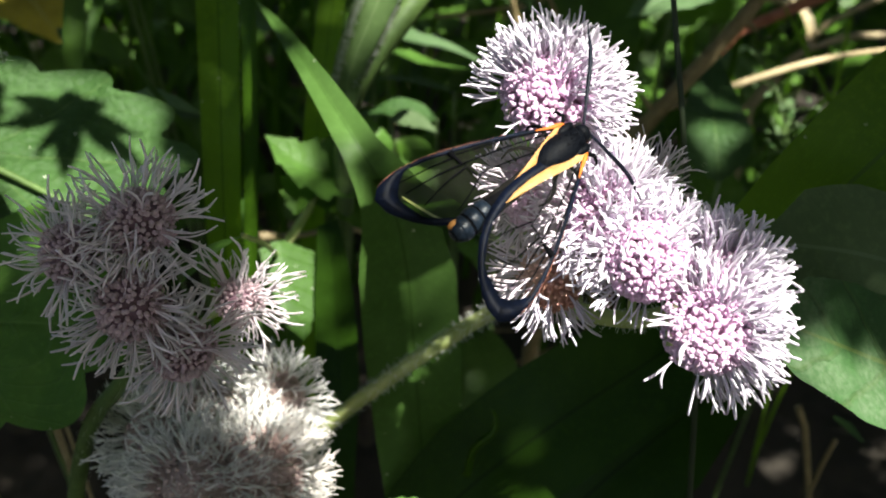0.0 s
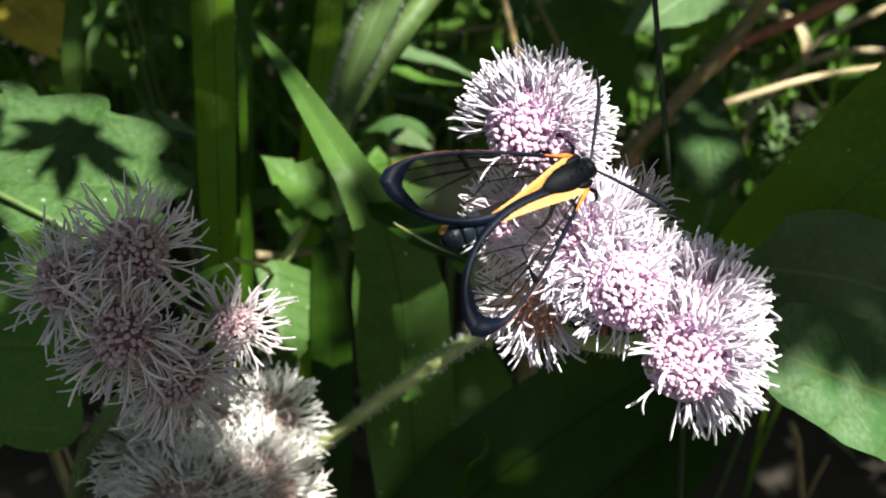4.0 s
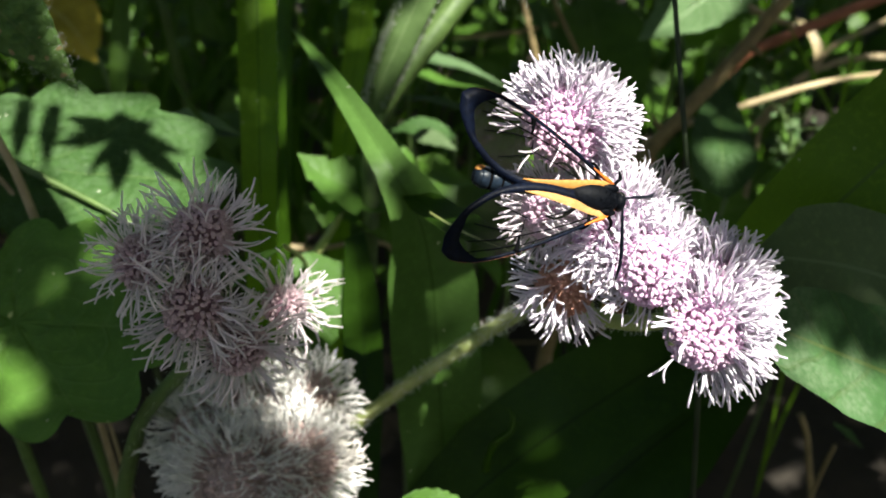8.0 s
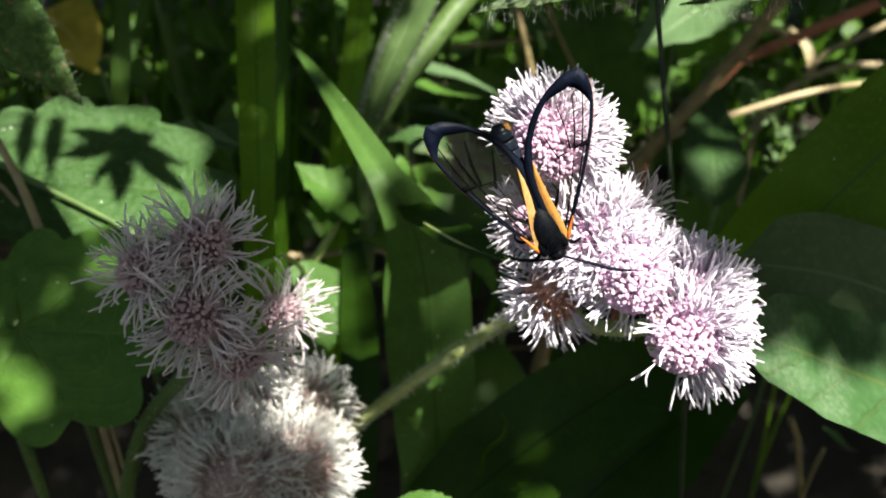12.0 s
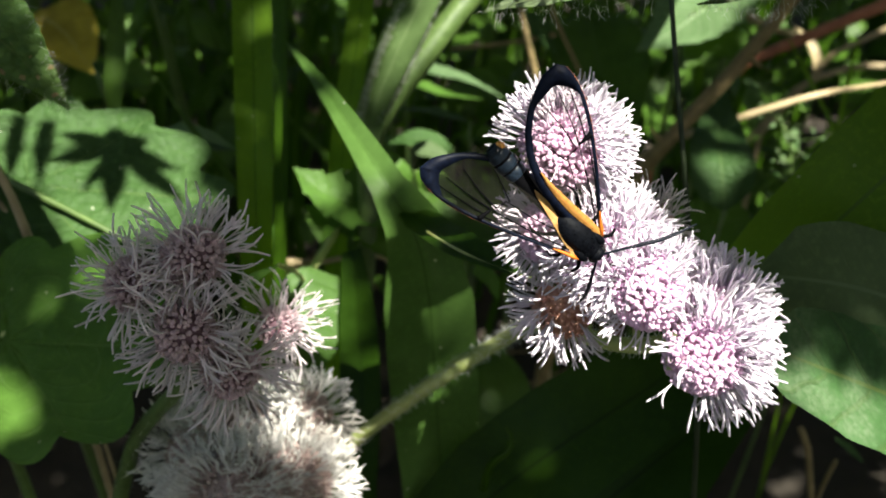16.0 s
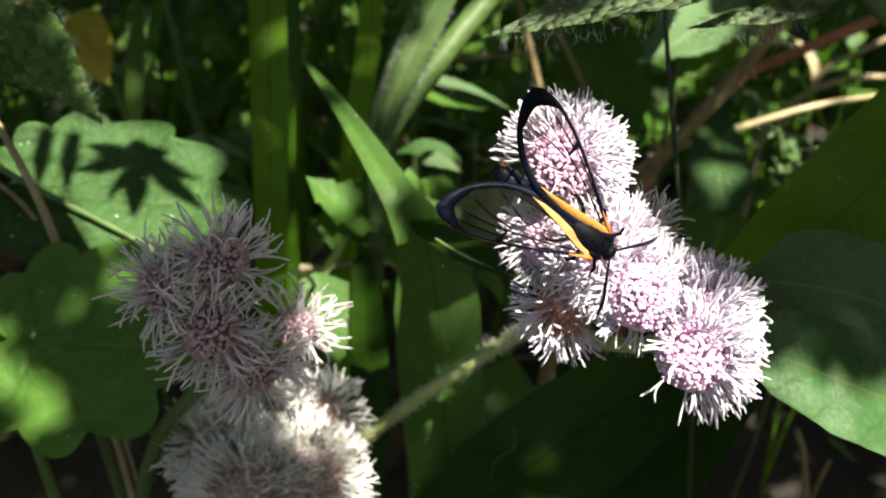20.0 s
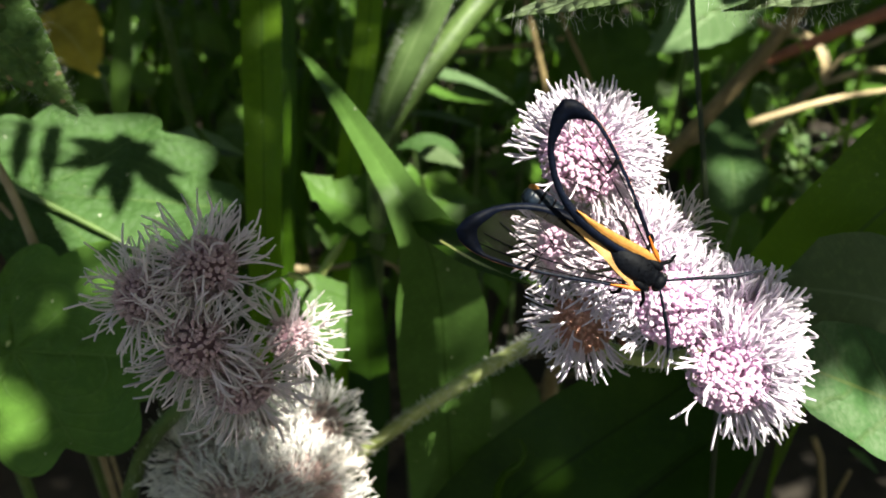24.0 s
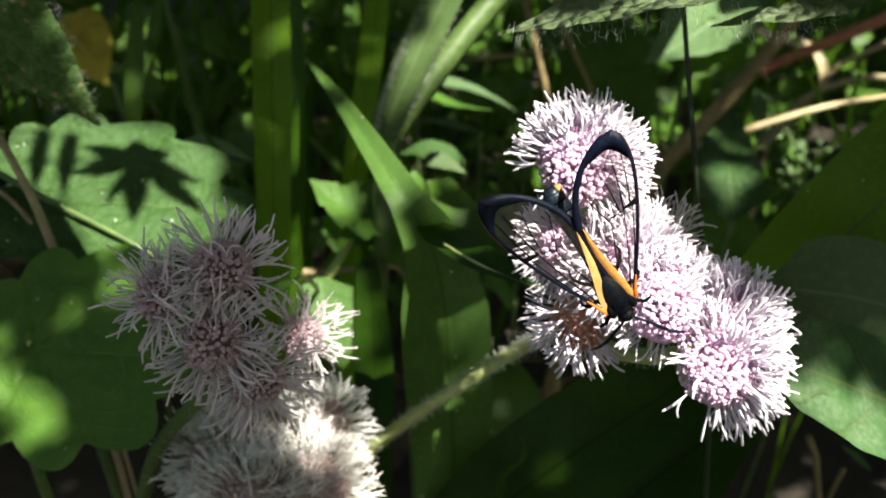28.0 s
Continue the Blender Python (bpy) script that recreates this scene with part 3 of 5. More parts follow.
def right_flowers():
    line = [at(470, 1000, 1.75), at(520, 870, 1.52), at(600, 800, 1.40), at(725, 706, 1.306), at(893, 598, 1.196), at(985, 560, 1.06), at(1040, 575, 0.97)]
    foot = ground_under(line[0]) + Vector((-0.02, 0.01, -0.02))
    plant = thing("flower_cluster", ground_under(foot), "cluster of lilac tufted flower heads on a downy stalk", "flower", "flower clusters")
    tube("stem", [foot, *line], [0.0016, 0.0015, 0.0014, 0.0013, 0.00125, 0.0012, 0.0012, 0.0011], STALK, plant, "pale green stem covered in white hairs", 10, 48)
    part("stem_hairs", mesh_of("stem_hairs", *hairs(line[2:], 0.0012, 1500, 0.0012, 0.000045, 3), DOWN), plant, "fine white hairs", kind="stuff")
    branch = [at(985, 560, 1.06), at(1050, 592, 0.965), at(1130, 606, 0.915), at(1185, 600, 0.885), at(1240, 590, 0.86)]
    tube("side_stem", branch, [0.0011, 0.0011, 0.00105, 0.0011, 0.0009], STALK, plant, "", 10, 24)
    part("stem_hairs", mesh_of("stem_hairs", *hairs(branch, 0.001, 320, 0.0009, 0.00004, 5), DOWN), plant, "fine white hairs", kind="stuff")
    rise = [at(985, 560, 1.06), at(1020, 480, 1.0), at(1000, 380, 0.97), at(990, 300, 0.93)]
    tube("side_stem", rise, [0.0011, 0.001, 0.001, 0.0009], STALK, plant)
    node = at(1030, 470, 1.0)
    lilac = "lilac tufted head, closed buds on one side"
    flower_head(plant, at(1002, 257, 0.84), way(0.2, 0.4, 0.9), span(72, 0.82), "lilac", lilac, rise[3], way(-0.5, -0.5, 0.7), 0.5, 200, seed=11, reach=1.95, scale=0.96, gap=0.00052, arms=1.05)
    flower_head(plant, at(985, 402, 0.885), way(-0.2, 0.1, 0.95), span(56, 0.88), "lilac", "small head of closed buds shaded by its neighbours", rise[2], way(0, 0, 1), 0.1, most=100, seed=12, scale=0.9, gap=0.00054)
    flower_head(plant, at(1085, 440, 0.855), way(0.2, 0.35, 0.9), span(70, 0.84), "lilac", "open head of pale lilac styles", node, way(-0.3, -0.5, 0.8), 0.93, 170, seed=13, gap=0.00062)
    flower_head(plant, at(1150, 398, 0.93), way(0.5, 0.6, 0.4), span(42, 0.94), "dusk", "open head half hidden behind the others", node, None, most=60, seed=14, scale=0.75)
    flower_head(plant, at(1003, 538, 0.90), way(-0.25, -0.35, 0.9), span(48, 0.89), "brown", "withering head with a brown centre", branch[0], way(0.25, 0.3, 0.9), 0.66, most=140, seed=15, sag=0.42, scale=1.04, gap=0.00084)
    flower_head(plant, at(1156, 512, 0.83), way(0.0, -0.05, 1.0), span(64, 0.82), "lilac", "pink head of mostly closed buds", branch[2], way(0.1, -0.4, 0.9), 0.12, 180, seed=16, scale=0.92, gap=0.00051)
    flower_head(plant, at(1258, 553, 0.84), way(0.45, 0.35, 0.8), span(62, 0.82), "lilac", lilac, branch[3], way(-0.7, -0.3, 0.6), 0.3, 170, seed=17, scale=0.96, gap=0.00052, arms=1.18)
    flower_head(plant, at(1247, 620, 0.825), way(0.4, -0.05, 0.85), span(68, 0.80), "lilac", lilac, branch[4], way(-0.65, -0.4, 0.65), 0.22, 220, seed=18, reach=2.0, sag=0.06, scale=0.96, gap=0.00052, arms=1.2)


def left_flowers():
    line = [at(215, 1000, 1.45), at(222, 860, 1.28), at(250, 770, 1.2), at(330, 670, 1.08), at(360, 600, 1.0), at(350, 520, 0.97)]
    foot = ground_under(line[0]) + Vector((0, 0.01, -0.02))
    plant = thing("flower_cluster", ground_under(foot), "cluster of dusky pink tufted flower heads in shade", "flower", "flower clusters")
    tube("stem", [foot, *line], [0.0016, 0.0015, 0.0014, 0.0013, 0.0012, 0.001, 0.0008], STALK_DARK, plant, "green stem", 10, 40)
    part("stem_hairs", mesh_of("stem_hairs", *hairs(line[:5], 0.0013, 200, 0.0009, 0.000026, 6), DOWN), plant, "fine white hairs", kind="stuff")
    dusk = "dusky pink head with spreading pale styles"
    for u, v, d, axis, rad, stem, seed in (
        (352, 450, 0.89, (0.05, 0.3, 0.9), 50, 5, 21),
        (244, 498, 0.892, (-0.5, 0.1, 0.85), 44, 5, 22),
        (340, 580, 0.885, (-0.1, -0.2, 0.95), 52, 4, 23),
        (416, 648, 0.92, (0.2, -0.4, 0.85), 46, 4, 24),
    ):
        flower_head(plant, at(u, v, d), way(*axis), span(rad, d), "dusk", dusk, line[stem], way(*axis), 0.52, most=130, seed=seed, gap=0.00066, reach=1.85, scale=1.0)
    flower_head(plant, at(498, 574, 1.03), way(0.45, 0.1, 0.8), span(35, 1.03), "dusk", "smaller pink head with its white styles in the sun", line[3], way(-0.5, -0.2, 0.8), 0.6, 90, seed=25, reach=1.8)


def cream_flowers():
    line = [at(420, 1080, 1.55), at(430, 960, 1.38), at(440, 880, 1.3)]
    foot = ground_under(line[0]) + Vector((0, 0.01, -0.02))
    plant = thing("flower_cluster", ground_under(foot), "cluster of fading cream white flower heads", "flower", "flower clusters")
    tube("stem", [foot, *line], [0.0017, 0.0016, 0.0015, 0.0014], STALK, plant, "", 10, 24)
    for u, v, d, axis, rad, seed in (
        (511, 858, 1.205, (0.35, 0.2, 0.85), 78, 31),
        (372, 800, 1.23, (-0.3, 0.35, 0.85), 64, 32),
        (440, 775, 1.24, (0.1, 0.5, 0.8), 62, 33),
        (428, 876, 1.19, (-0.1, -0.1, 0.95), 84, 34),
        (548, 734, 1.27, (0.6, 0.3, 0.6), 42, 35),
    ):
        flower_head(plant, at(u, v, d), way(*axis), span(rad, d), "cream", "fading cream head with a dense tuft of styles", line[2], way(*axis), 0.72, most=110, seed=seed, gap=0.0009, reach=1.8, scale=1.05)


right_flowers()
left_flowers()
cream_flowers()


# ---------------------------------------------------------------- leafy plants
def leaf_plant(name, label, foot, category="plant", group=""):
    return thing(name, ground_under(foot), label, category, group)


def stem_to_ground(plant, top, foot, r0=0.0011, r1=0.0018, material=None, name="stem"):
    low = ground_under(foot) + Vector((0, 0, -0.02))
    mid = top.lerp(low, 0.5) + Vector((0.0, 0.012, 0.01))
    tube(name, [top, mid, low], [r0, (r0 + r1) / 2, r1], material or STALK_DARK, plant, "", 8, 16)


def heart_leaves():
    # the sunlit leaf with the lobed shadow
    base = at(-20, 305, 1.40)
    plant = leaf_plant("broad_leaf_plant", "broad soft green scalloped leaf on a long stalk", base + Vector((-0.02, 0.03, 0)))
    lobed_leaf("leaf", at(55, 318, 1.36), at(420, 360, 1.40), way(0.12, 0.55, 0.8), 0.71, LEAF_SOFT, plant, "soft green scalloped leaf in dappled sun", 13, 0.17, 0.10, 2, 0.07)
    tube("petiole", [at(55, 312, 1.375), at(20, 318, 1.40), base], [0.0009, 0.001, 0.0012], STALK, plant)
    tube("petiole", [at(-60, 270, 1.34), at(20, 315, 1.335), at(120, 365, 1.33), at(215, 415, 1.325), at(300, 470, 1.34)], [0.0006, 0.0007, 0.0006, 0.0005, 0.0004], STALK_DARK, plant, "pale stalk under the leaf")
    stem_to_ground(plant, base, base + Vector((-0.02, 0.03, 0)))
    # the shaded leaf below the pink flowers
    base = at(-60, 560, 1.26)
    plant = leaf_plant("broad_leaf_plant", "large deep green scalloped leaf, mostly shaded", base + Vector((-0.03, 0.02, 0)))
    lobed_leaf("leaf", at(20, 600, 1.22), at(345, 610, 1.19), way(0.05, 0.35, 0.9), 0.82, LEAF_BRIGHT, plant, "deep green leaf with a scalloped rim", 11, 0.19, 0.05, 1)
    tube("petiole", [at(20, 590, 1.23), at(-20, 575, 1.25), base], [0.0009, 0.001, 0.0012], STALK, plant)
    stem_to_ground(plant, base, base + Vector((-0.03, 0.02, 0)))


def toothed_plant():
    """The small toothed leaves behind the grass, and the bright one behind the small flower head."""
    foot = at(560, 640, 1.95)
    plant = leaf_plant("toothed_leaf_plant", "low plant with small toothed bright green leaves", foot)
    main = [ground_under(foot) + Vector((0, 0, -0.02)), at(540, 620, 1.85), at(545, 500, 1.8), at(600, 400, 1.78), at(620, 300, 1.8)]
    tube("stem", main, [0.0014, 0.0012, 0.0012, 0.001, 0.0007], STALK, plant, "", 8, 24)
    wide = lambda w, d, shape=OVAL: [span(w, d) * k for k in shape]  # noqa: E731
    blade("leaf", [at(690, 350, 1.75), at(638, 356, 1.72), at(582, 338, 1.70), at(524, 294, 1.69)], wide(132, 1.7), way(0.1, 0.4, 0.85), LEAF_BRIGHT, plant, "toothed leaf, half in sun", teeth=5, tooth=0.30, fold=0.25, cross=8, steps=40)
    blade("leaf", [at(610, 330, 1.76), at(590, 365, 1.73), at(578, 400, 1.71), at(572, 428, 1.70)], wide(88, 1.72), way(-0.15, 0.35, 0.9), LEAF, plant, "toothed green leaf", teeth=5, tooth=0.3, fold=0.2, cross=8, steps=40)
    blade("leaf", [at(610, 375, 1.80), at(640, 400, 1.78), at(662, 432, 1.76)], wide(75, 1.78), way(0.1, 0.4, 0.9), LEAF_BRIGHT, plant, "", teeth=6, tooth=0.25, cross=8, steps=30)
    blade("leaf", [at(640, 395, 1.74), at(668, 420, 1.72), at(690, 455, 1.71)], wide(70, 1.72), way(0.1, 0.5, 0.8), LEAF, plant, "", teeth=4, tooth=0.3, fold=0.2, cross=8, steps=32)
    blade("leaf", [at(645, 300, 1.80), at(672, 285, 1.79), at(706, 276, 1.79)], wide(44, 1.8), way(0.0, 0.7, 0.7), LEAF_BRIGHT, plant, "", teeth=4, tooth=0.25, fold=0.2, cross=8, steps=28)
    blade("leaf", [at(545, 470, 1.70), at(550, 530, 1.68), at(556, 600, 1.66), at(560, 680, 1.66)], wide(150, 1.67), way(0.1, 0.55, 0.8), LEAF_BRIGHT, plant, "bright green leaf lit through by the sun", teeth=8, tooth=0.16, fold=0.12, cross=8, steps=40)
    blade("leaf", [at(492, 395, 1.8), at(480, 430, 1.76), at(466, 470, 1.75)], wide(40, 1.78), way(-0.3, 0.4, 0.9), LEAF_BRIGHT, plant, "", teeth=5, tooth=0.3, cross=6)
    blade("leaf", [at(500, 465, 1.15), at(455, 490, 1.08), at(405, 545, 1.02)], wide(34, 1.1, LANCE), way(-0.2, 0.6, 0.7), LEAF_BRIGHT, plant, "small light green leaf behind the flowers")
    tube("petiole", [at(500, 465, 1.15), at(530, 480, 1.5), at(545, 500, 1.8)], [0.0004, 0.0005, 0.0006], STALK, plant)
    tube("petiole", [at(625, 330, 1.75), at(625, 345, 1.78)], [0.0004, 0.0006], STALK, plant)
    # a dry twig with a pale end lies through it
    twig = leaf_plant("dry_twig", "thin dry twig with a pale broken end", at(640, 450, 1.86), "twig")
    tube("stalk", [at(511, 461, 1.79), at(560, 462, 1.82), at(650, 447, 1.9), at(720, 520, 2.2), ground_under(at(740, 700, 2.4))], [0.0011, 0.0008, 0.0006, 0.0006, 0.0006], STRAW, twig)


def right_leaf():
    """The broad pointed leaf behind the flowers."""
    foot = at(1720, 950, 1.35)
    plant = leaf_plant("pointed_leaf_plant", "large pointed leaf, lower half in sun, with downy edge", foot)
    line = [at(1800, 800, 1.04), at(1700, 745, 1.00), at(1600, 702, 0.97), at(1500, 662, 0.945), at(1400, 622, 0.925), at(1325, 590, 0.92)]
    wid = [span(w, 0.95) for w in (240, 262, 262, 238, 182, 10)]
    blade("leaf", line, wid, way(-0.12, 0.5, 0.85), LEAF_DOWNY, plant, "pointed green leaf with pale downy patches", fold=0.10, cross=14, steps=48, ruffle=0.10, seed=3, teeth=40, tooth=0.02)
    blade("leaf", [at(1700, 580, 1.06), at(1600, 530, 1.04), at(1500, 500, 1.03), at(1410, 487, 1.03), at(1335, 480, 1.04)], [span(w, 1.04) for w in (180, 230, 240, 190, 10)], way(-0.1, 0.4, 0.9), LEAF_DULL, plant, "dull green leaf in the shade above", fold=0.08, cross=10, steps=36, ruffle=0.1, seed=4)
    tube("petiole", [at(1700, 580, 1.06), at(1790, 700, 1.07), line[0]], [0.0006, 0.0007, 0.001], STALK, plant)
    edge = [at(1446, 726, 0.93), at(1537, 769, 0.94), at(1608, 802, 0.955)]
    part("leaf_hairs", mesh_of("leaf_hairs", *hairs(edge, 0.0002, 480, 0.00045, 0.00003, 8), DOWN), plant, "fine white hairs along the rim", kind="stuff")
    stem_to_ground(plant, line[0], foot)


def broad_blades():
    """Wide leaves on the right and at the bottom; the bottom ones are coloured darker for shade."""
    foot = at(1150, 1150, 2.0)
    plant = leaf_plant("strap_leaf_plant", "tall plant with wide deep green strap leaves", foot)
    wide = lambda w, d, shape: [span(w, d) * k for k in shape]  # noqa: E731
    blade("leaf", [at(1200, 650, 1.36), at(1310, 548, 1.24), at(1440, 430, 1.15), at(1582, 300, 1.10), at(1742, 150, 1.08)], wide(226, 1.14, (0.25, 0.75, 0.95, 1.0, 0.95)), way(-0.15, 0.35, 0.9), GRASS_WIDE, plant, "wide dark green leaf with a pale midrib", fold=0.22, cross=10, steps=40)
    blade("leaf", [at(760, 980, 1.45), at(880, 870, 1.38), at(1010, 775, 1.34), at(1140, 690, 1.34), at(1290, 590, 1.38)], wide(210, 1.36, (0.8, 1.0, 1.0, 0.9, 0.5)), way(0.15, 0.55, 0.8), GRASS_SHADED, plant, "wide leaf in deep shade, darkened in its colour", fold=0.2, cross=10, steps=40)
    blade("leaf", [at(960, 1010, 1.5), at(1060, 900, 1.46), at(1180, 800, 1.44), at(1330, 690, 1.46)], wide(220, 1.46, (0.8, 1.0, 0.9, 0.3)), way(0.1, 0.5, 0.85), GRASS_SHADED, plant, "wide leaf in deep shade, darkened in its colour", fold=0.15, cross=10, steps=30)
    stem_to_ground(plant, at(760, 980, 1.45), at(700, 1050, 1.6), 0.003, 0.003)
    stem_to_ground(plant, at(960, 1010, 1.5), at(940, 1100, 1.7), 0.003, 0.003)
    stem_to_ground(plant, at(1200, 650, 1.36), foot, 0.002, 0.003)
    tendril = [at(860, 860, 1.36), at(880, 810, 1.31), at(905, 790, 1.30), at(907, 762, 1.30), at(900, 752, 1.30)]
    tube("tendril", tendril, [0.0009, 0.0007, 0.0006, 0.0004, 0.0002], GRASS, plant, "thin curled green shoot", 6, 20)


def grasses():
    wide = lambda w, d, shape=STRAP: [span(w, d) * k for k in shape]  # noqa: E731
    tuft = leaf_plant("grass_tuft", "tuft of broad green grass blades", at(760, 1000, 1.62), "grass", "grass tufts")
    base = ground_under(at(760, 1000, 1.62)) + Vector((0, 0, -0.01))
    # the arching blade: up from the base, over the bend and out to its tip; a second one bends off to the right
    blade("blade", [base, at(790, 900, 1.50), at(780, 760, 1.43), at(772, 630, 1.36), at(762, 510, 1.29), at(738, 410, 1.23), at(690, 325, 1.20), at(643, 250, 1.23), at(599, 184, 1.29), at(556, 125, 1.38), at(511, 71, 1.50)], wide(165, 1.34, (0.7, 0.86, 0.94, 0.97, 0.92, 0.66, 0.35, 0.27, 0.20, 0.13, 0.01)), way(-0.05, 0.3, 0.9), GRASS_SHINE, tuft, "broad arching blade, its tip in bright sun", fold=0.42, cross=10, steps=90)
    # the second blade's dimness comes from the shaded green
    blade("blade", [at(700, 350, 1.24), at(755, 392, 1.19), at(818, 430, 1.12), at(882, 460, 1.095), at(945, 487, 1.08)], wide(84, 1.12, (0.1, 0.9, 0.85, 0.5, 0.03)), way(0.1, 0.6, 0.75), GRASS_SHADED, tuft, "second blade bending over with a yellowish rim", fold=0.2, cross=8, steps=36)
    tube("blade_rim", [at(760, 405, 1.128), at(820, 440, 1.108), at(885, 470, 1.09), at(945, 487, 1.079)], [0.0001, 0.0002, 0.00028, 0.0001], STALK, tuft, "yellowish rim", 6, 20)
    blade("blade", [base + Vector((-0.012, 0.01, 0)), at(640, 860, 1.62), at(645, 700, 1.62), at(640, 560, 1.64), at(628, 440, 1.68)], wide(90, 1.63, (0.5, 0.9, 1.0, 0.9, 0.5)), way(-0.5, 0.05, 0.85), GRASS_SHADED, tuft, "blade in shade, darkened in its colour", fold=0.15, cross=8, steps=30)
    # the upright pair on the left
    tuft = leaf_plant("grass_tuft", "upright pair of flat green grass blades", at(470, 900, 1.75), "grass", "grass tufts")
    base = ground_under(at(470, 900, 1.75)) + Vector((0, 0, -0.01))
    blade("blade", [base, at(462, 560, 1.52), at(458, 380, 1.455), at(455, 200, 1.435), at(452, 40, 1.43), at(448, -150, 1.43)], wide(66, 1.44, (0.5, 0.8, 0.92, 1.0, 1.05, 1.0)), way(0.1, 0.1, 1), GRASS_WARM, tuft, "flat upright blade with a dark fold line", fold=0.28, cross=8, steps=40)
    blade("blade", [base + Vector((0.006, 0.006, 0)), at(500, 560, 1.6), at(505, 300, 1.55), at(500, 0, 1.52), at(495, -150, 1.52)], wide(34, 1.55, (0.6, 0.9, 1, 1, 1)), way(-0.5, 0.1, 0.8), GRASS, tuft, "", fold=0.2)
    rim = [at(483, 330, 1.45), at(486, 200, 1.435), at(484, 40, 1.43), at(481, -60, 1.43)]
    part("blade_hairs", mesh_of("blade_hairs", *hairs(rim, 0.0001, 130, 0.0007, 0.00003, 12), DOWN), tuft, "white hairs along the rim", kind="stuff")
    # behind: an upright blade and the downy pair that parts in a V
    tuft = leaf_plant("grass_tuft", "bright upright grass with a downy forked blade", at(650, 700, 2.1), "grass", "grass tufts")
    base = ground_under(at(650, 700, 2.1)) + Vector((0, 0, -0.01))
    blade("blade", [base, at(600, 420, 1.86), at(612, 250, 1.80), at(635, 80, 1.78), at(655, -120, 1.78)], wide(48, 1.8, (0.6, 0.9, 1, 1, 0.9)), way(-0.2, 0.15, 0.95), GRASS_WARM, tuft, "", fold=0.15)
    blade("blade", [at(655, 260, 1.63), at(664, 200, 1.615), at(703, 100, 1.57), at(758, -20, 1.55), at(822, -150, 1.54)], wide(74, 1.58, (0.45, 0.75, 0.95, 1, 1)), way(-0.1, 0.3, 0.9), GRASS_DOWNY, tuft, "downy blade edged with white hairs", fold=0.3, cross=8)
    tube("stem", [base, at(655, 420, 1.72), at(668, 230, 1.66), at(752, 100, 1.64), at(862, -40, 1.64), at(962, -160, 1.64)], [0.0016, 0.0020, 0.0025, 0.0028, 0.0028, 0.0026], STALK_DARK, tuft, "smooth green stem", 10, 32)
    for off, seed in ((-30, 13), (32, 14)):
        rim = [at(656 + off * 0.6, 215, 1.61), at(703 + off, 100, 1.565), at(758 + off, -20, 1.55)]
        part("blade_hairs", mesh_of("blade_hairs", *hairs(rim, 0.0002, 420, 0.0011, 0.00005, seed), DOWN), tuft, "white hairs along the rim", kind="stuff")
    tuft = leaf_plant("grass_tuft", "thin yellow green blades among the straws", at(1500, 330, 3.0), "grass", "grass tufts")
    for a, b, c, w in (((1395, 60), (1432, 135), (1475, 225), 12), ((1520, 70), (1500, 150), (1482, 240), 10), ((1600, 120), (1560, 160), (1515, 260), 14)):
        blade("blade", [at(*a, 2.85), at(*b, 2.85), at(*c, 2.9), ground_under(at(1500, 330, 3.0))], wide(w, 2.85, (0.1, 1.0, 0.9, 0.6)), way(0.1, 0.5, 0.85), GRASS_WARM, tuft, "", fold=0.2)
    # single thin stems
    stalk = leaf_plant("thin_stem", "single thin green grass stem, darkened for shade", at(1235, 900, 1.3), "grass stem")
    tube("stalk", [at(1186, -120, 1.0), at(1197, 60, 1.0), at(1212, 250, 1.01), at(1226, 450, 1.05), at(1240, 700, 1.15), ground_under(at(1245, 1000, 1.5))], [0.00034, 0.00038, 0.0004, 0.0004, 0.0005, 0.0005], STALK_SHADED, stalk)
    stalk = leaf_plant("grass_tuft", "narrow dark grass blades", at(400, 500, 1.8), "grass", "grass tufts")
    blade("blade", [ground_under(at(440, 620, 1.8)), at(428, 340, 1.6), at(400, 295, 1.585), at(345, 225, 1.58), at(280, 130, 1.6)], wide(13, 1.58, (0.8, 1, 1, 0.8, 0.1)), way(0, 0.3, 0.9), LEAF_DARK, stalk, "")
    blade("blade", [ground_under(at(300, 620, 2.2)), at(310, 330, 1.9), at(340, 260, 1.75), at(425, 262, 1.70)], wide(62, 1.75, (0.5, 0.8, 1.0, 0.3)), way(0.1, 0.9, 0.5), LEAF_SOFT, stalk, "pale blade catching the light", fold=0.1)


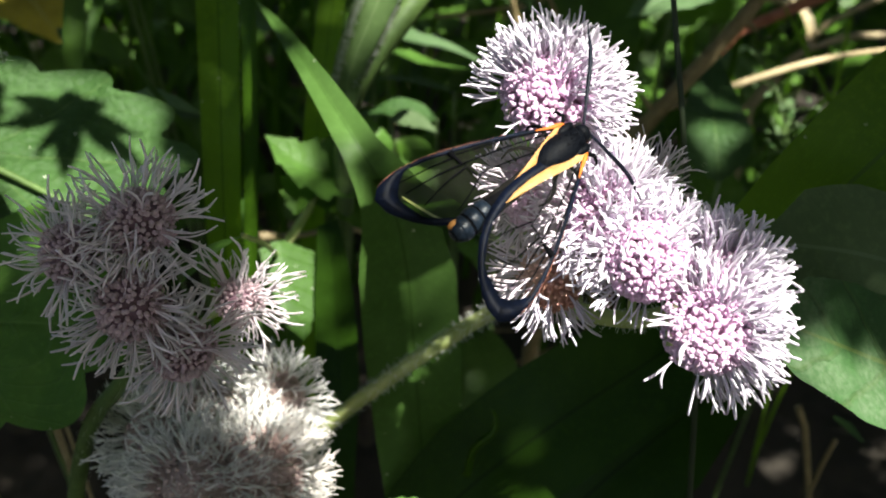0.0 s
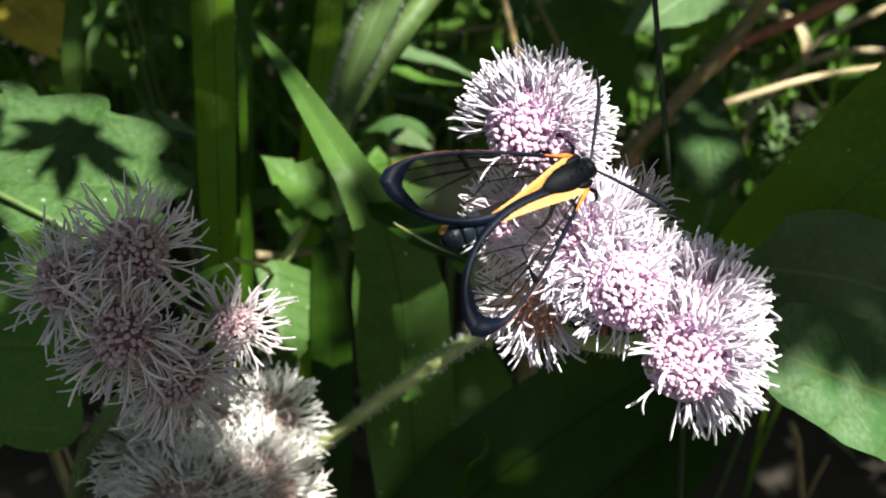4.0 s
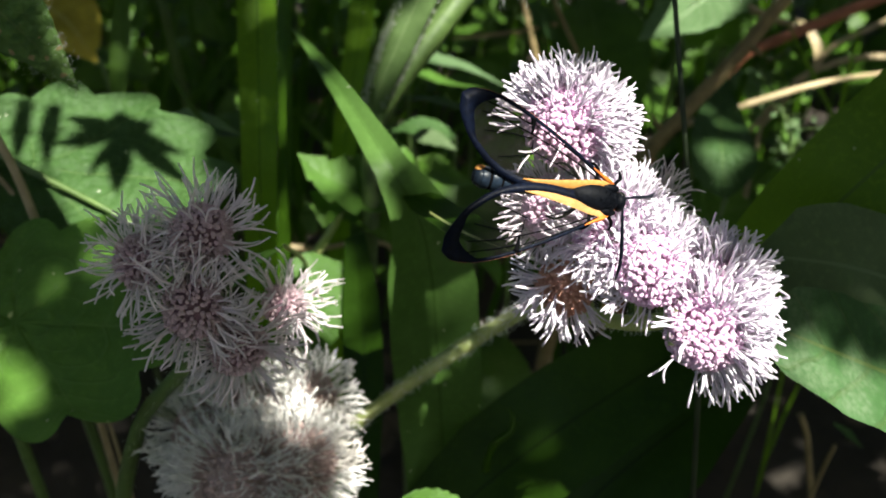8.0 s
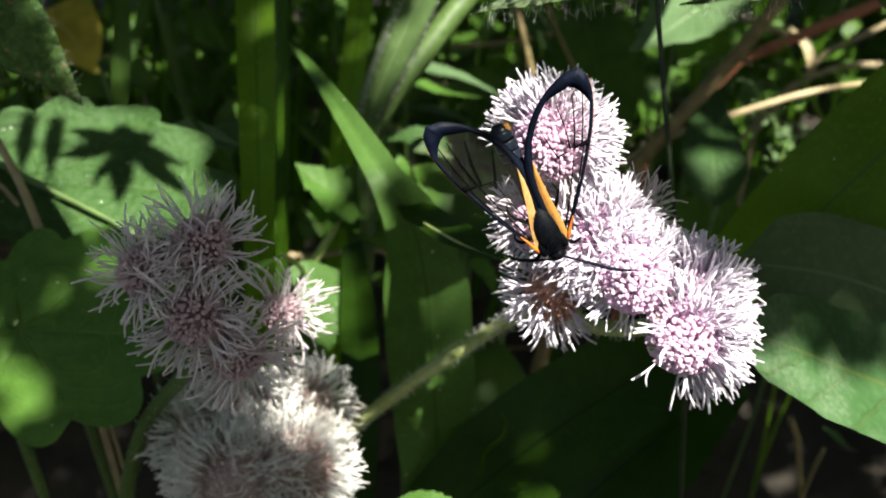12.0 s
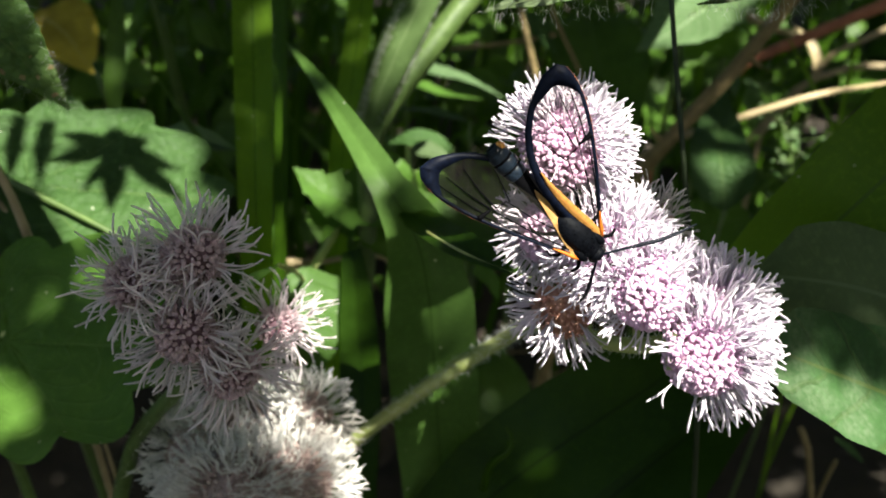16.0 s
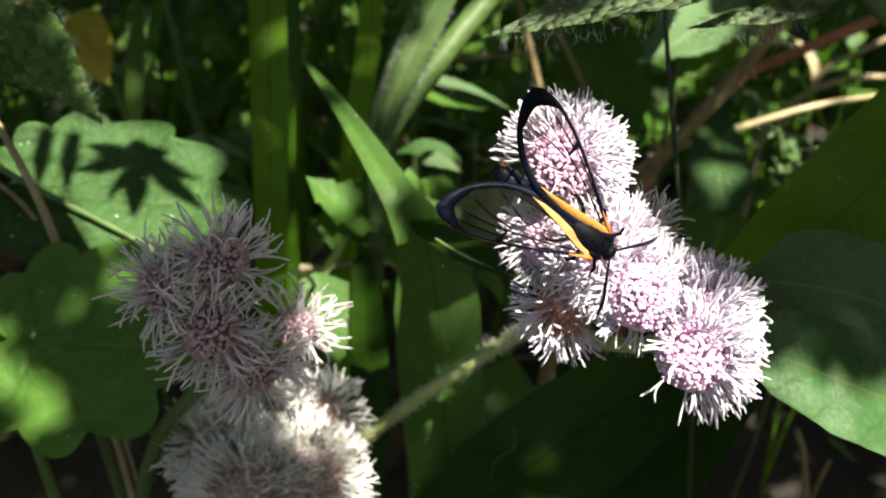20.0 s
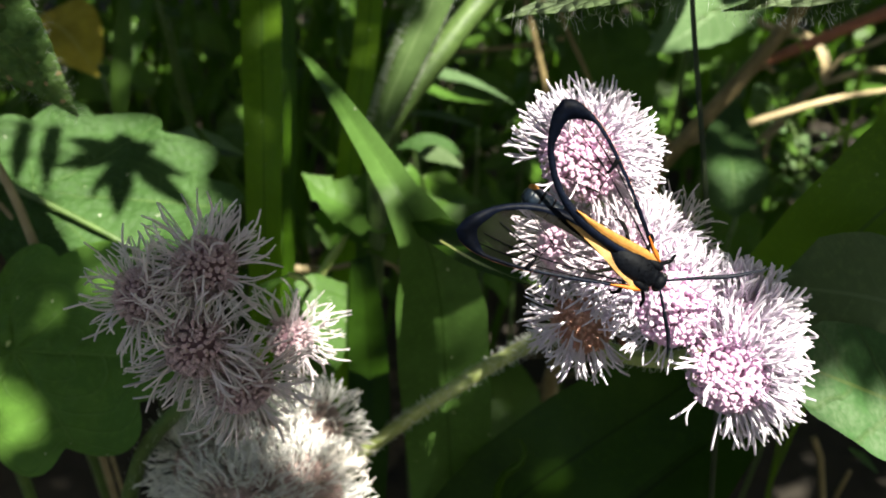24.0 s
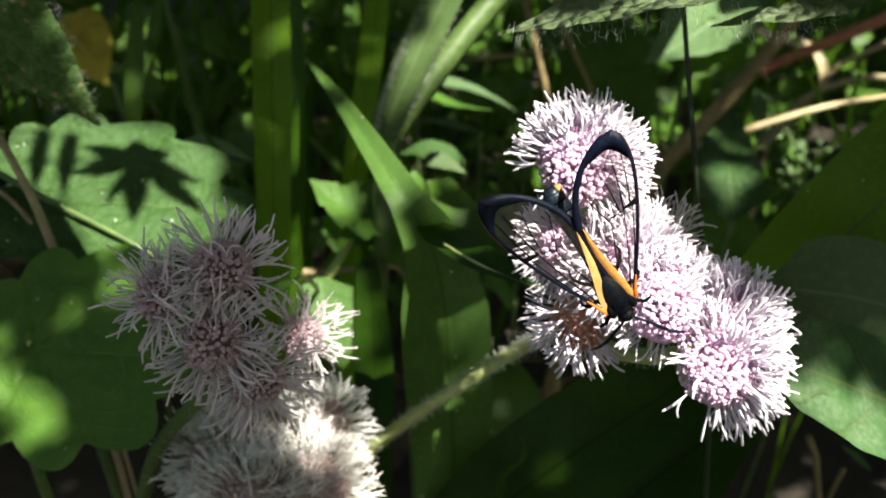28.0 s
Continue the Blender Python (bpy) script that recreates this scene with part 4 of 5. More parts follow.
def straws():
    s = leaf_plant("dry_stalks", "two crossing dry straw stalks", at(120, 560, 1.35), "straw")
    tube("stalk", [at(-70, 170, 1.25), at(-20, 255, 1.265), at(25, 340, 1.28), at(60, 425, 1.295), at(92, 510, 1.32), at(120, 600, 1.4), ground_under(at(130, 640, 1.45))], [0.0007, 0.0008, 0.0009, 0.0009, 0.0008], STRAW, s, "", 8, 60)
    tube("stalk", [at(-90, 280, 1.32), at(-20, 330, 1.325), at(40, 400, 1.33), at(85, 470, 1.35), at(110, 540, 1.4), ground_under(at(115, 580, 1.45))], [0.0004, 0.0005, 0.0005, 0.0005], STRAW, s, "", 8, 60)
    tube("stalk", [at(30, 455, 1.3), at(130, 415, 1.36), at(220, 395, 1.42)], [0.0004, 0.0004, 0.0003], STALK_DARK, s, "thin green stalk")
    s = leaf_plant("dry_stalks", "bent dry yellow straw between the leaves", at(1180, 380, 2.4), "straw")
    tube("stalk", [ground_under(at(1060, 420, 2.6)), at(1150, 266, 2.4), at(1216, 238, 2.32), at(1322, 203, 2.27), at(1432, 170, 2.25), at(1590, 142, 2.35), at(1760, 100, 2.6)], [0.0005, 0.0008, 0.0011, 0.0012, 0.0011, 0.0006, 0.0005], STRAW, s, "", 8, 60)
    s = leaf_plant("woody_stem", "slanting brown woody stem", at(1150, 320, 2.3), "stem")
    tube("stalk", [ground_under(at(990, 520, 2.5)), at(1144, 293, 2.2), at(1204, 226, 2.17), at(1308, 114, 2.13), at(1376, 31, 2.1), at(1470, -90, 2.05)], [0.0026, 0.0024, 0.0023, 0.0022, 0.0021, 0.002], TWIG, s, "", 10, 30)
    for u, v, d, du, dv in ((1180, 252, 2.185, -26, -30), (1320, 100, 2.122, 30, 18)):
        tube("side_shoot", [at(u, v, d), at(u + du * 0.6, v + dv * 0.4, d - 0.01), at(u + du, v + dv, d)], [0.0012, 0.0009, 0.0003], TWIG, s)
    s = leaf_plant("red_twig", "reddish twig crossing behind the leaves", at(1350, 100, 3.1), "twig")
    tube("stalk", [ground_under(at(1120, 340, 3.3)), at(1318, 112, 3.1), at(1425, 66, 3.05), at(1570, 5, 3.0), at(1700, -60, 3.0)], [0.002, 0.0022, 0.0024, 0.0026, 0.0026], TWIG_RED, s)
    s = leaf_plant("dry_stalks", "pale broken dry stalks", at(1470, 170, 3.4), "straw")
    tube("stalk", [ground_under(at(1380, 330, 3.6)), at(1475, 95, 3.4), at(1570, 50, 3.35), at(1700, -20, 3.3)], [0.001, 0.0012, 0.0013, 0.0013], STRAW, s)
    tube("stalk", [ground_under(at(1340, 360, 3.5)), at(1410, 155, 3.3), at(1500, 120, 3.3), at(1640, 118, 3.3)], [0.001, 0.0011, 0.0014, 0.0015], STRAW, s)
    blade("dead_leaf", [at(1405, 45, 3.5), at(1435, 75, 3.45), at(1448, 110, 3.45), at(1440, 150, 3.5)], [span(w, 3.45) for w in (6, 20, 24, 6)], way(0.1, 0.5, 0.8), STRAW, s, "curled pale dead leaf", fold=0.3, ruffle=0.15)
    tube("stalk", [at(1300, 15, 3.4), at(1360, 45, 3.4), at(1405, 60, 3.45)], [0.0018, 0.002, 0.0012], STRAW, s)
    s = leaf_plant("dry_stalks", "thin brown stalks deep in the thicket", at(930, 220, 2.8), "straw")
    tube("stalk", [at(905, -60, 2.6), at(935, 60, 2.6), at(955, 150, 2.65), ground_under(at(980, 380, 3.0))], [0.0011, 0.0011, 0.0012, 0.0012], TWIG, s)
    tube("stalk", [at(930, -150, 2.7), at(985, 30, 2.7), at(1030, 130, 2.7), ground_under(at(1060, 360, 3.0))], [0.0007, 0.0008, 0.0008, 0.0009], TWIG, s)
    tube("stalk", [at(800, 85, 2.9), at(900, 75, 2.8), at(985, 60, 2.7)], [0.0007, 0.0008, 0.0009], TWIG, s)


def hairy_leaves():
    """The rough hairy leaves that hang into the view from above."""
    foot = Vector((-0.13, 0.05, 0))
    plant = leaf_plant("rough_leaf_plant", "tall plant with rough hairy drooping leaves", foot)
    low = foot + Vector((0, 0, -0.02))
    top = Vector((-0.10, 0.06, 0.47))
    tube("stem", [low, Vector((-0.128, 0.055, 0.25)), top], [0.003, 0.0025, 0.0018], STALK_DARK, plant, "", 10, 20)
    line = [at(-260, -140, 0.94), at(-150, -60, 0.95), at(-40, 25, 0.965), at(60, 115, 0.98), at(132, 190, 0.99)]
    blade("leaf", line, [span(w, 0.96) for w in (120, 265, 215, 92, 4)], way(0.1, 0.5, 0.8), LEAF_ROUGH, plant, "rough hairy leaf with small holes", fold=0.1, cross=14, steps=48, ruffle=0.25, teeth=24, tooth=0.08, seed=5)
    for side, sgn in ((1, 1), (2, -1)):
        edge = [p + (RIGHT * 0.62 + UP * 0.78) * sgn * span(w, 0.96) * 0.5 for p, w in zip(line[1:], (265, 215, 92, 4))]
        part("leaf_hairs", mesh_of("leaf_hairs", *hairs(edge, 0.0001, 170, 0.0015, 0.000011, 30 + side), DOWN), plant, "fine hairs along the rim", kind="stuff")
    tube("petiole", [line[0], at(-300, -200, 0.95), top], [0.001, 0.001, 0.0012], STALK, plant)
    # a palmate leaf and two narrow ones that throw their shadows on the soft leaf
    hub = at(215, 215, 1.37) + SUN_WAY * 0.2
    palm = part("leaf", mesh_of("leaf", *tube_data([hub, hub + SUN_WAY * 0.001], [0.0012, 0.0008], 8, 2), STALK), plant, "palmate leaf with pointed lobes", place=hub)
    for u, v, w in ((84, 268, 40), (106, 196, 38), (150, 338, 26), (200, 384, 46), (340, 350, 46), (336, 262, 30), (276, 196, 40), (206, 160, 48)):
        tip = at(u, v, 1.37) + SUN_WAY * 0.2
        blade("lobe", [hub, hub.lerp(tip, 0.5) + SUN_WAY * 0.002, tip], [span(w, 1.37) * k for k in (0.35, 0.7, 1.0, 0.9, 0.5, 0.04)], SUN_WAY, LEAF_THIN, palm, "", fold=0.05, steps=12)
    tube("petiole", [hub, hub + Vector((-0.03, -0.02, 0.03)), top], [0.0003, 0.0003, 0.0005], STALK, plant)
    for u, w in ((28, 34), (80, 36)):
        ends = [at(u + k, v, 1.37) + SUN_WAY * 0.2 for k, v in ((10, 165), (0, 240), (-4, 330))]
        blade("leaf", [*ends], [span(w, 1.37) * k for k in (0.8, 1.0, 0.1)], SUN_WAY, LEAF_THIN, plant, "narrow leaf", fold=0.05, steps=12)
        tube("petiole", [ends[0], top], [0.0002, 0.0004], STALK, plant)
    # the other plant, whose leaves only touch the upper border of the view
    foot = Vector((0.19, 0.08, 0))
    plant = leaf_plant("rough_leaf_plant", "tall plant with rough hairy drooping leaves", foot)
    top = at(1480, -190, 0.80)
    tube("stem", [foot + Vector((0, 0, -0.02)), Vector((0.18, 0.085, 0.25)), top], [0.003, 0.0025, 0.0018], STALK_DARK, plant, "", 10, 20)
    for line, w, seed in (([at(1480, -190, 0.80), at(1300, -90, 0.81), at(1100, -42, 0.82), at(980, -18, 0.83), at(860, 18, 0.84)], 124, 41), ([at(1480, -190, 0.80), at(1520, -100, 0.82), at(1450, -34, 0.83), at(1340, -14, 0.84), at(1240, 4, 0.85)], 92, 42)):
        blade("leaf", line, [span(w * k, 0.82) for k in (0.3, 0.95, 1, 0.75, 0.05)], way(0.1, 0.7, 0.65), LEAF_FELT, plant, "pale rough hairy leaf in the sun", fold=0.1, cross=12, steps=40, ruffle=0.25, teeth=22, tooth=0.1, seed=seed)
        edge = [p - UP * span(w * k, 0.82) * 0.36 for p, k in zip(line[1:], (0.95, 1, 0.75, 0.05))]
        part("leaf_hairs", mesh_of("leaf_hairs", *hairs(edge, 0.0001, 130, 0.0018, 0.000016, seed), DOWN), plant, "fine hairs along the rim", kind="stuff")


def background_leaves():
    """The nearer leaves of the thicket behind the flowers, each on its stalk."""
    wide = lambda w, d, shape=OVAL: [span(w, d) * k for k in shape]  # noqa: E731
    rows = (
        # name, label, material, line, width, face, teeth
        ("shrub_leaf", "pale shining leaf strip in the thicket", LEAF_SUNLIT, [(690, 95, 2.75), (760, 120, 2.7), (830, 140, 2.7), (900, 175, 2.7)], 46, (0.1, 0.9, 0.5), 0),
        ("shrub_leaf", "light leaf blade in the thicket", LEAF_BRIGHT, [(720, 140, 2.6), (790, 165, 2.6), (860, 175, 2.65)], 40, (-0.1, 0.9, 0.5), 0),
        ("shrub_leaf", "rounded light green leaf", LEAF_SOFT, [(805, 262, 2.3), (760, 248, 2.28), (725, 244, 2.28), (690, 252, 2.3)], 50, (0.1, 0.6, 0.75), 0),
        ("shrub_leaf", "narrow light green leaf", LEAF_SOFT, [(835, 215, 2.5), (770, 196, 2.48), (700, 190, 2.48)], 34, (0.1, 0.85, 0.5), 0),
        ("shrub_leaf", "small dull leaf in the thicket", LEAF_DULL, [(730, 262, 2.1), (765, 265, 2.1), (808, 285, 2.1)], 44, (0.0, 0.7, 0.7), 0),
        ("shrub_leaf", "small leaf in the sun", LEAF_BRIGHT, [(715, 340, 2.0), (705, 300, 1.98), (690, 262, 1.98)], 55, (0.3, 0.5, 0.8), 0),
        ("shrub_leaf", "shaded leaf in the thicket", LEAF, [(740, 300, 2.0), (790, 330, 2.0), (840, 345, 2.05)], 60, (0.1, 0.6, 0.8), 0),
        ("shrub_leaf", "dull grey green rounded leaf", LEAF_SOFT, [(1285, 370, 2.083), (1280, 300, 2.083), (1274, 225, 2.2), (1276, 140, 2.3)], 116, (-0.1, 0.3, 0.9), 0),
        ("shrub_leaf", "deep green leaf in shade", LEAF_DARK, [(1040, 10, 2.8), (1060, 100, 2.75), (1080, 190, 2.72), (1090, 290, 2.72)], 170, (0.0, 0.3, 0.9), 0),
        # added out of view, only to keep sun off the deep green leaf
        ("shrub_leaf", "broad dark leaf standing over the thicket", LEAF_DARK, [(1320, -498, 2.10), (1340, -349, 2.05), (1365, -208, 2.02)], 230, (0.1, 0.6, 0.8), 0),
        ("shrub_leaf", "bright toothed leaf in full sun", LEAF_SUNLIT, [(1320, -35, 2.52), (1255, 10, 2.5), (1200, 50, 2.48), (1130, 88, 2.48)], 190, (0.0, 0.75, 0.65), 9),
        ("shrub_leaf", "deep green leaf beside the bright one", LEAF_DARK, [(1300, 20, 2.5), (1255, 70, 2.48), (1215, 120, 2.48)], 110, (0.0, 0.4, 0.9), 0),
        ("shrub_leaf", "dark leaf deep in the thicket", LEAF, [(1330, 380, 2.4), (1240, 400, 2.4), (1150, 360, 2.4)], 130, (0.0, 0.5, 0.85), 0),
        ("shrub_leaf", "dark leaf low under the flowers", LEAF_DARK, [(800, 640, 2.1), (860, 690, 2.05), (900, 760, 2.05), (920, 850, 2.1)], 150, (0.1, 0.3, 0.9), 0),
        ("shrub_leaf", "yellow leaf in the shade", LEAF_YELLOW, [(70, 20, 3.0), (120, 60, 2.95), (170, 130, 2.95)], 130, (0.1, 0.4, 0.9), 0),
        ("shrub_leaf", "dark leaf under the grass", LEAF_DARK, [(700, 330, 2.3), (800, 380, 2.25), (930, 400, 2.3)], 120, (0.0, 0.5, 0.8), 0),
        ("shrub_leaf", "light leaf low in the thicket", LEAF_BRIGHT, [(690, 330, 1.9), (700, 370, 1.88), (680, 410, 1.88)], 46, (0.2, 0.4, 0.9), 5),
        ("shrub_leaf", "small lit leaf under the flowers", LEAF_BRIGHT, [(840, 470, 1.9), (870, 490, 1.9), (885, 530, 1.92)], 36, (0.1, 0.5, 0.8), 0),
        ("shrub_leaf", "narrow light green leaf hanging in the shade", LEAF_BRIGHT, [(262, -50, 2.3), (246, 40, 2.25), (226, 110, 2.22), (218, 158, 2.22)], 20, (0.2, 0.3, 0.9), 0),
        ("shrub_leaf", "dark upright leaf in the shade", LEAF_DARK, [(205, 230, 1.7), (208, 120, 1.68), (212, 20, 1.68), (214, -80, 1.7)], 34, (0.3, 0.2, 0.9), 0),
        ("shrub_leaf", "pale leaf behind the scalloped one", LEAF_SUNLIT, [(290, 226, 1.76), (345, 232, 1.72), (425, 262, 1.7)], 46, (0.0, 0.8, 0.6), 0),
        ("shrub_leaf", "small light leaf in the shade", LEAF_SOFT, [(170, 108, 2.3), (185, 122, 2.3), (200, 134, 2.3)], 22, (0.0, 0.7, 0.7), 0),
        ("shrub_leaf", "small pale leaf in the shade", LEAF_SOFT, [(285, 5, 2.8), (300, 18, 2.8), (318, 24, 2.8)], 26, (0.0, 0.7, 0.7), 0),
        ("shrub_leaf", "light leaf half hidden in the thicket", LEAF_SOFT, [(935, 20, 2.7), (965, 60, 2.7), (990, 100, 2.7)], 44, (0.0, 0.7, 0.7), 0),
        ("shrub_leaf", "leaf tip lit at the lower border", LEAF_BRIGHT, [(860, 985, 1.2), (790, 945, 1.19), (740, 925, 1.185), (690, 930, 1.18)], 90, (0.0, 0.75, 0.6), 10),
    )
    for name, label, material, line, w, face, teeth in rows:
        pts = [at(*p) for p in line]
        d = line[0][2]
        plant = leaf_plant(name, label, pts[0] + Vector((0, 0.03, 0)), "leaf", "thicket leaves")
        blade("blade", pts, wide(w, d), way(*face), material, plant, "", teeth=teeth, tooth=0.15 if teeth else 0, fold=0.15, cross=8, steps=30, ruffle=0.2, seed=len(label))
        stem_to_ground(plant, pts[0], pts[0] + Vector((0, 0.03, 0)), 0.0006, 0.0012)


def sprig():
    """Small leaves on a thin twig among the straws."""
    r = random.Random(9)
    foot = at(1400, 420, 2.75)
    plant = leaf_plant("leafy_sprig", "thin sprig with small rounded light green leaves", foot)
    line = [ground_under(foot) + Vector((0, 0, -0.01)), at(1405, 340, 2.65), at(1395, 240, 2.6), at(1340, 130, 2.6)]
    tube("stem", line, [0.0009, 0.0007, 0.0006, 0.0004], STALK_DARK, plant, "", 6, 24)
    path = smooth_path(line[1:], 20)
    for k in range(44):
        p = path[min(20, k * 20 // 43)]
        q = p + way(r.uniform(-1, 1), r.uniform(-0.6, 0.6), 0.3) * span(r.uniform(14, 62), 2.6)
        n = span(r.uniform(8, 20), 2.6)
        out = way(r.uniform(-1, 1), r.uniform(-1, 0.3), r.uniform(-0.2, 0.4))
        tube("petiole", [p, q], [0.0002, 0.0002], STALK_DARK, plant, "", 4, 3)
        blade("leaf", [q, q + out * n * 0.5, q + out * n], [n * 0.75 * w for w in OVAL], way(r.gauss(0, 0.4), 0.6, 0.7), r.choice((LEAF_SOFT, LEAF_DULL, LEAF_SUNLIT)), plant, "", fold=0.1, steps=8, cross=4)
    # bits of straw low in the shade
    s = leaf_plant("dry_stalks", "short dry stalks low in the shade", at(1440, 860, 2.0), "straw")
    tube("stalk", [at(1420, 755, 1.95), at(1432, 790, 1.97), ground_under(at(1440, 860, 2.05))], [0.0010, 0.0009, 0.0008], TWIG, s)
    tube("stalk", [at(1482, 812, 1.8), at(1462, 850, 1.85), at(1440, 900, 1.9), ground_under(at(1430, 960, 2.0))], [0.0006, 0.0006, 0.0006], TWIG, s)
    blade("blade", [at(1480, 772, 1.8), at(1505, 790, 1.8), at(1530, 815, 1.8)], [span(k, 1.8) for k in (6, 20, 3)], way(0, 0.7, 0.7), LEAF_SOFT, s, "green blade among them")


def thicket():
    """The grass and leaves further back, too many to count."""
    r = random.Random(21)
    for name, label, material, count, leafy in (("undergrowth", "dense undergrowth of narrow grass blades", GRASS, 520, 0), ("undergrowth", "dark leaves of the undergrowth", LEAF_DARK, 420, 1), ("undergrowth", "lighter leaves of the undergrowth", LEAF, 260, 1)):
        verts, faces, uvs = [], [], []
        for _ in range(count):
            d = r.uniform(2.5, 6.5)
            x = r.uniform(-0.62, 0.62) * d * UNIT * 1.15
            y = d * UNIT * 1.05 + r.uniform(0.05, 0.25)
            a = r.uniform(0, 6.28)
            if leafy:
                h = r.uniform(0.01, 0.16)
                p = Vector((x, y, h))
                n = r.uniform(0.02, 0.055)
                out = Vector((math.cos(a), math.sin(a), r.uniform(-0.5, 0.3)))
                v, f, uv = blade_data([p, p + out * n * 0.5 + Vector((0, 0, 0.006)), p + out * n], [n * k * 0.5 for k in OVAL], Vector((r.gauss(0, 0.4), -0.4, 0.8)), steps=9, cross=4, ruffle=0.3, seed=r.random() * 9)
            else:
                h = r.uniform(0.08, 0.3)
                lean = Vector((math.cos(a), math.sin(a), 0)) * h * r.uniform(0.1, 0.7)
                p = Vector((x, y, -0.01))
                v, f, uv = blade_data([p, p + lean * 0.3 + Vector((0, 0, h * 0.6)), p + lean + Vector((0, 0, h))], [r.uniform(0.002, 0.006) * k for k in (1, 1, 0.8, 0.05)], Vector((r.gauss(0, 1), -1, 0.3)), steps=8, cross=2)
            o = len(verts)
            verts += v
            uvs += uv
            faces += [tuple(i + o for i in q) for q in f]
        tagged(new(name, mesh_of(name, verts, faces, material, uvs)), label, "undergrowth", kind="stuff")
    verts, faces, uvs = [], [], []
    for _ in range(1900):
        wall = r.random()
        if wall < 0.4:
            p = Vector((r.uniform(-1.1, 1.1), r.uniform(0.9, 1.3), r.uniform(0.0, 0.55)))
        else:
            p = Vector((r.choice((-1, 1)) * r.uniform(0.36, 0.8), r.uniform(0.1, 1.0), r.uniform(0.0, 0.4)))
        if abs(p.x) < 0.55 * p.y + 0.06 and p.y < 0.75:
            continue
        a, n = r.uniform(0, 6.28), r.uniform(0.04, 0.09)
        out = Vector((math.cos(a), math.sin(a), r.uniform(-0.6, 0.3)))
        v, f, uv = blade_data([p, p + out * n * 0.5 + Vector((0, 0, 0.01)), p + out * n], [n * k * 0.55 for k in OVAL], Vector((r.gauss(0, 0.5), -0.4, 0.6)), steps=8, cross=4, ruffle=0.3, seed=r.random() * 9)
        o = len(verts)
        verts += v
        uvs += uv
        faces += [tuple(i + o for i in q) for q in f]
    tagged(new("hedge", mesh_of("hedge", verts, faces, LEAF_DARK, uvs)), "dark leafy thicket that closes the place around", "undergrowth", kind="stuff")
    # the meadow around
    verts, faces, uvs = [], [], []
    for _ in range(5200):
        a, d = r.uniform(0, 6.28), 0.75 + 3.4 * r.random() ** 1.4
        p = Vector((math.cos(a) * d, 0.3 + math.sin(a) * d, -0.01))
        if abs(p.x) < 0.62 * p.y + 0.1 and p.y < 1.25 or p.length < 0.55:
            continue
        h = r.uniform(0.06, 0.2) * (0.7 + 0.3 * min(d, 2))
        lean = Vector((r.gauss(0, 1), r.gauss(0, 1), 0)) * h * 0.35
        v, f, uv = blade_data([p, p + lean * 0.3 + Vector((0, 0, h * 0.6)), p + lean + Vector((0, 0, h))], [r.uniform(0.004, 0.014) * k for k in (1, 1, 0.7, 0.05)], Vector((r.gauss(0, 1), r.gauss(0, 1), 0.3)), steps=5, cross=2)
        o = len(verts)
        verts += v
        uvs += uv
        faces += [tuple(i + o for i in q) for q in f]
    tagged(new("meadow_grass", mesh_of("meadow_grass", verts, faces, GRASS, uvs)), "low green grass around the flowers", "grass", kind="stuff")
    # sticks and dead leaves on the soil
    for name, label, material, count in (("leaf_litter", "dead leaves on the soil", LITTER, 500), ("fallen_sticks", "thin dry sticks on the soil", TWIG, 160)):
        verts, faces = [], []
        for _ in range(count):
            p = Vector((r.uniform(-0.5, 0.5), r.uniform(0.25, 1.1), 0.004))
            a, n = r.uniform(0, 6.28), r.uniform(0.012, 0.04)
            out = Vector((math.cos(a), math.sin(a), r.uniform(-0.1, 0.35)))
            if name == "leaf_litter":
                v, f, _ = blade_data([p, p + out * n * 0.5, p + out * n], [n * k * 0.5 for k in OVAL], Vector((r.gauss(0, 0.4), r.gauss(0, 0.4), 1)), steps=7, cross=4, ruffle=0.8, seed=r.random() * 9, fold=0.3)
            else:
                v, f = tube_data([p, p + out * n * 1.5, p + out * n * 3.4], [0.0008, 0.0009, 0.0006], 5, 4)
            o = len(verts)
            verts += v
            faces += [tuple(i + o for i in q) for q in f]
        tagged(new(name, mesh_of(name, verts, faces, material)), label, "litter", kind="stuff")


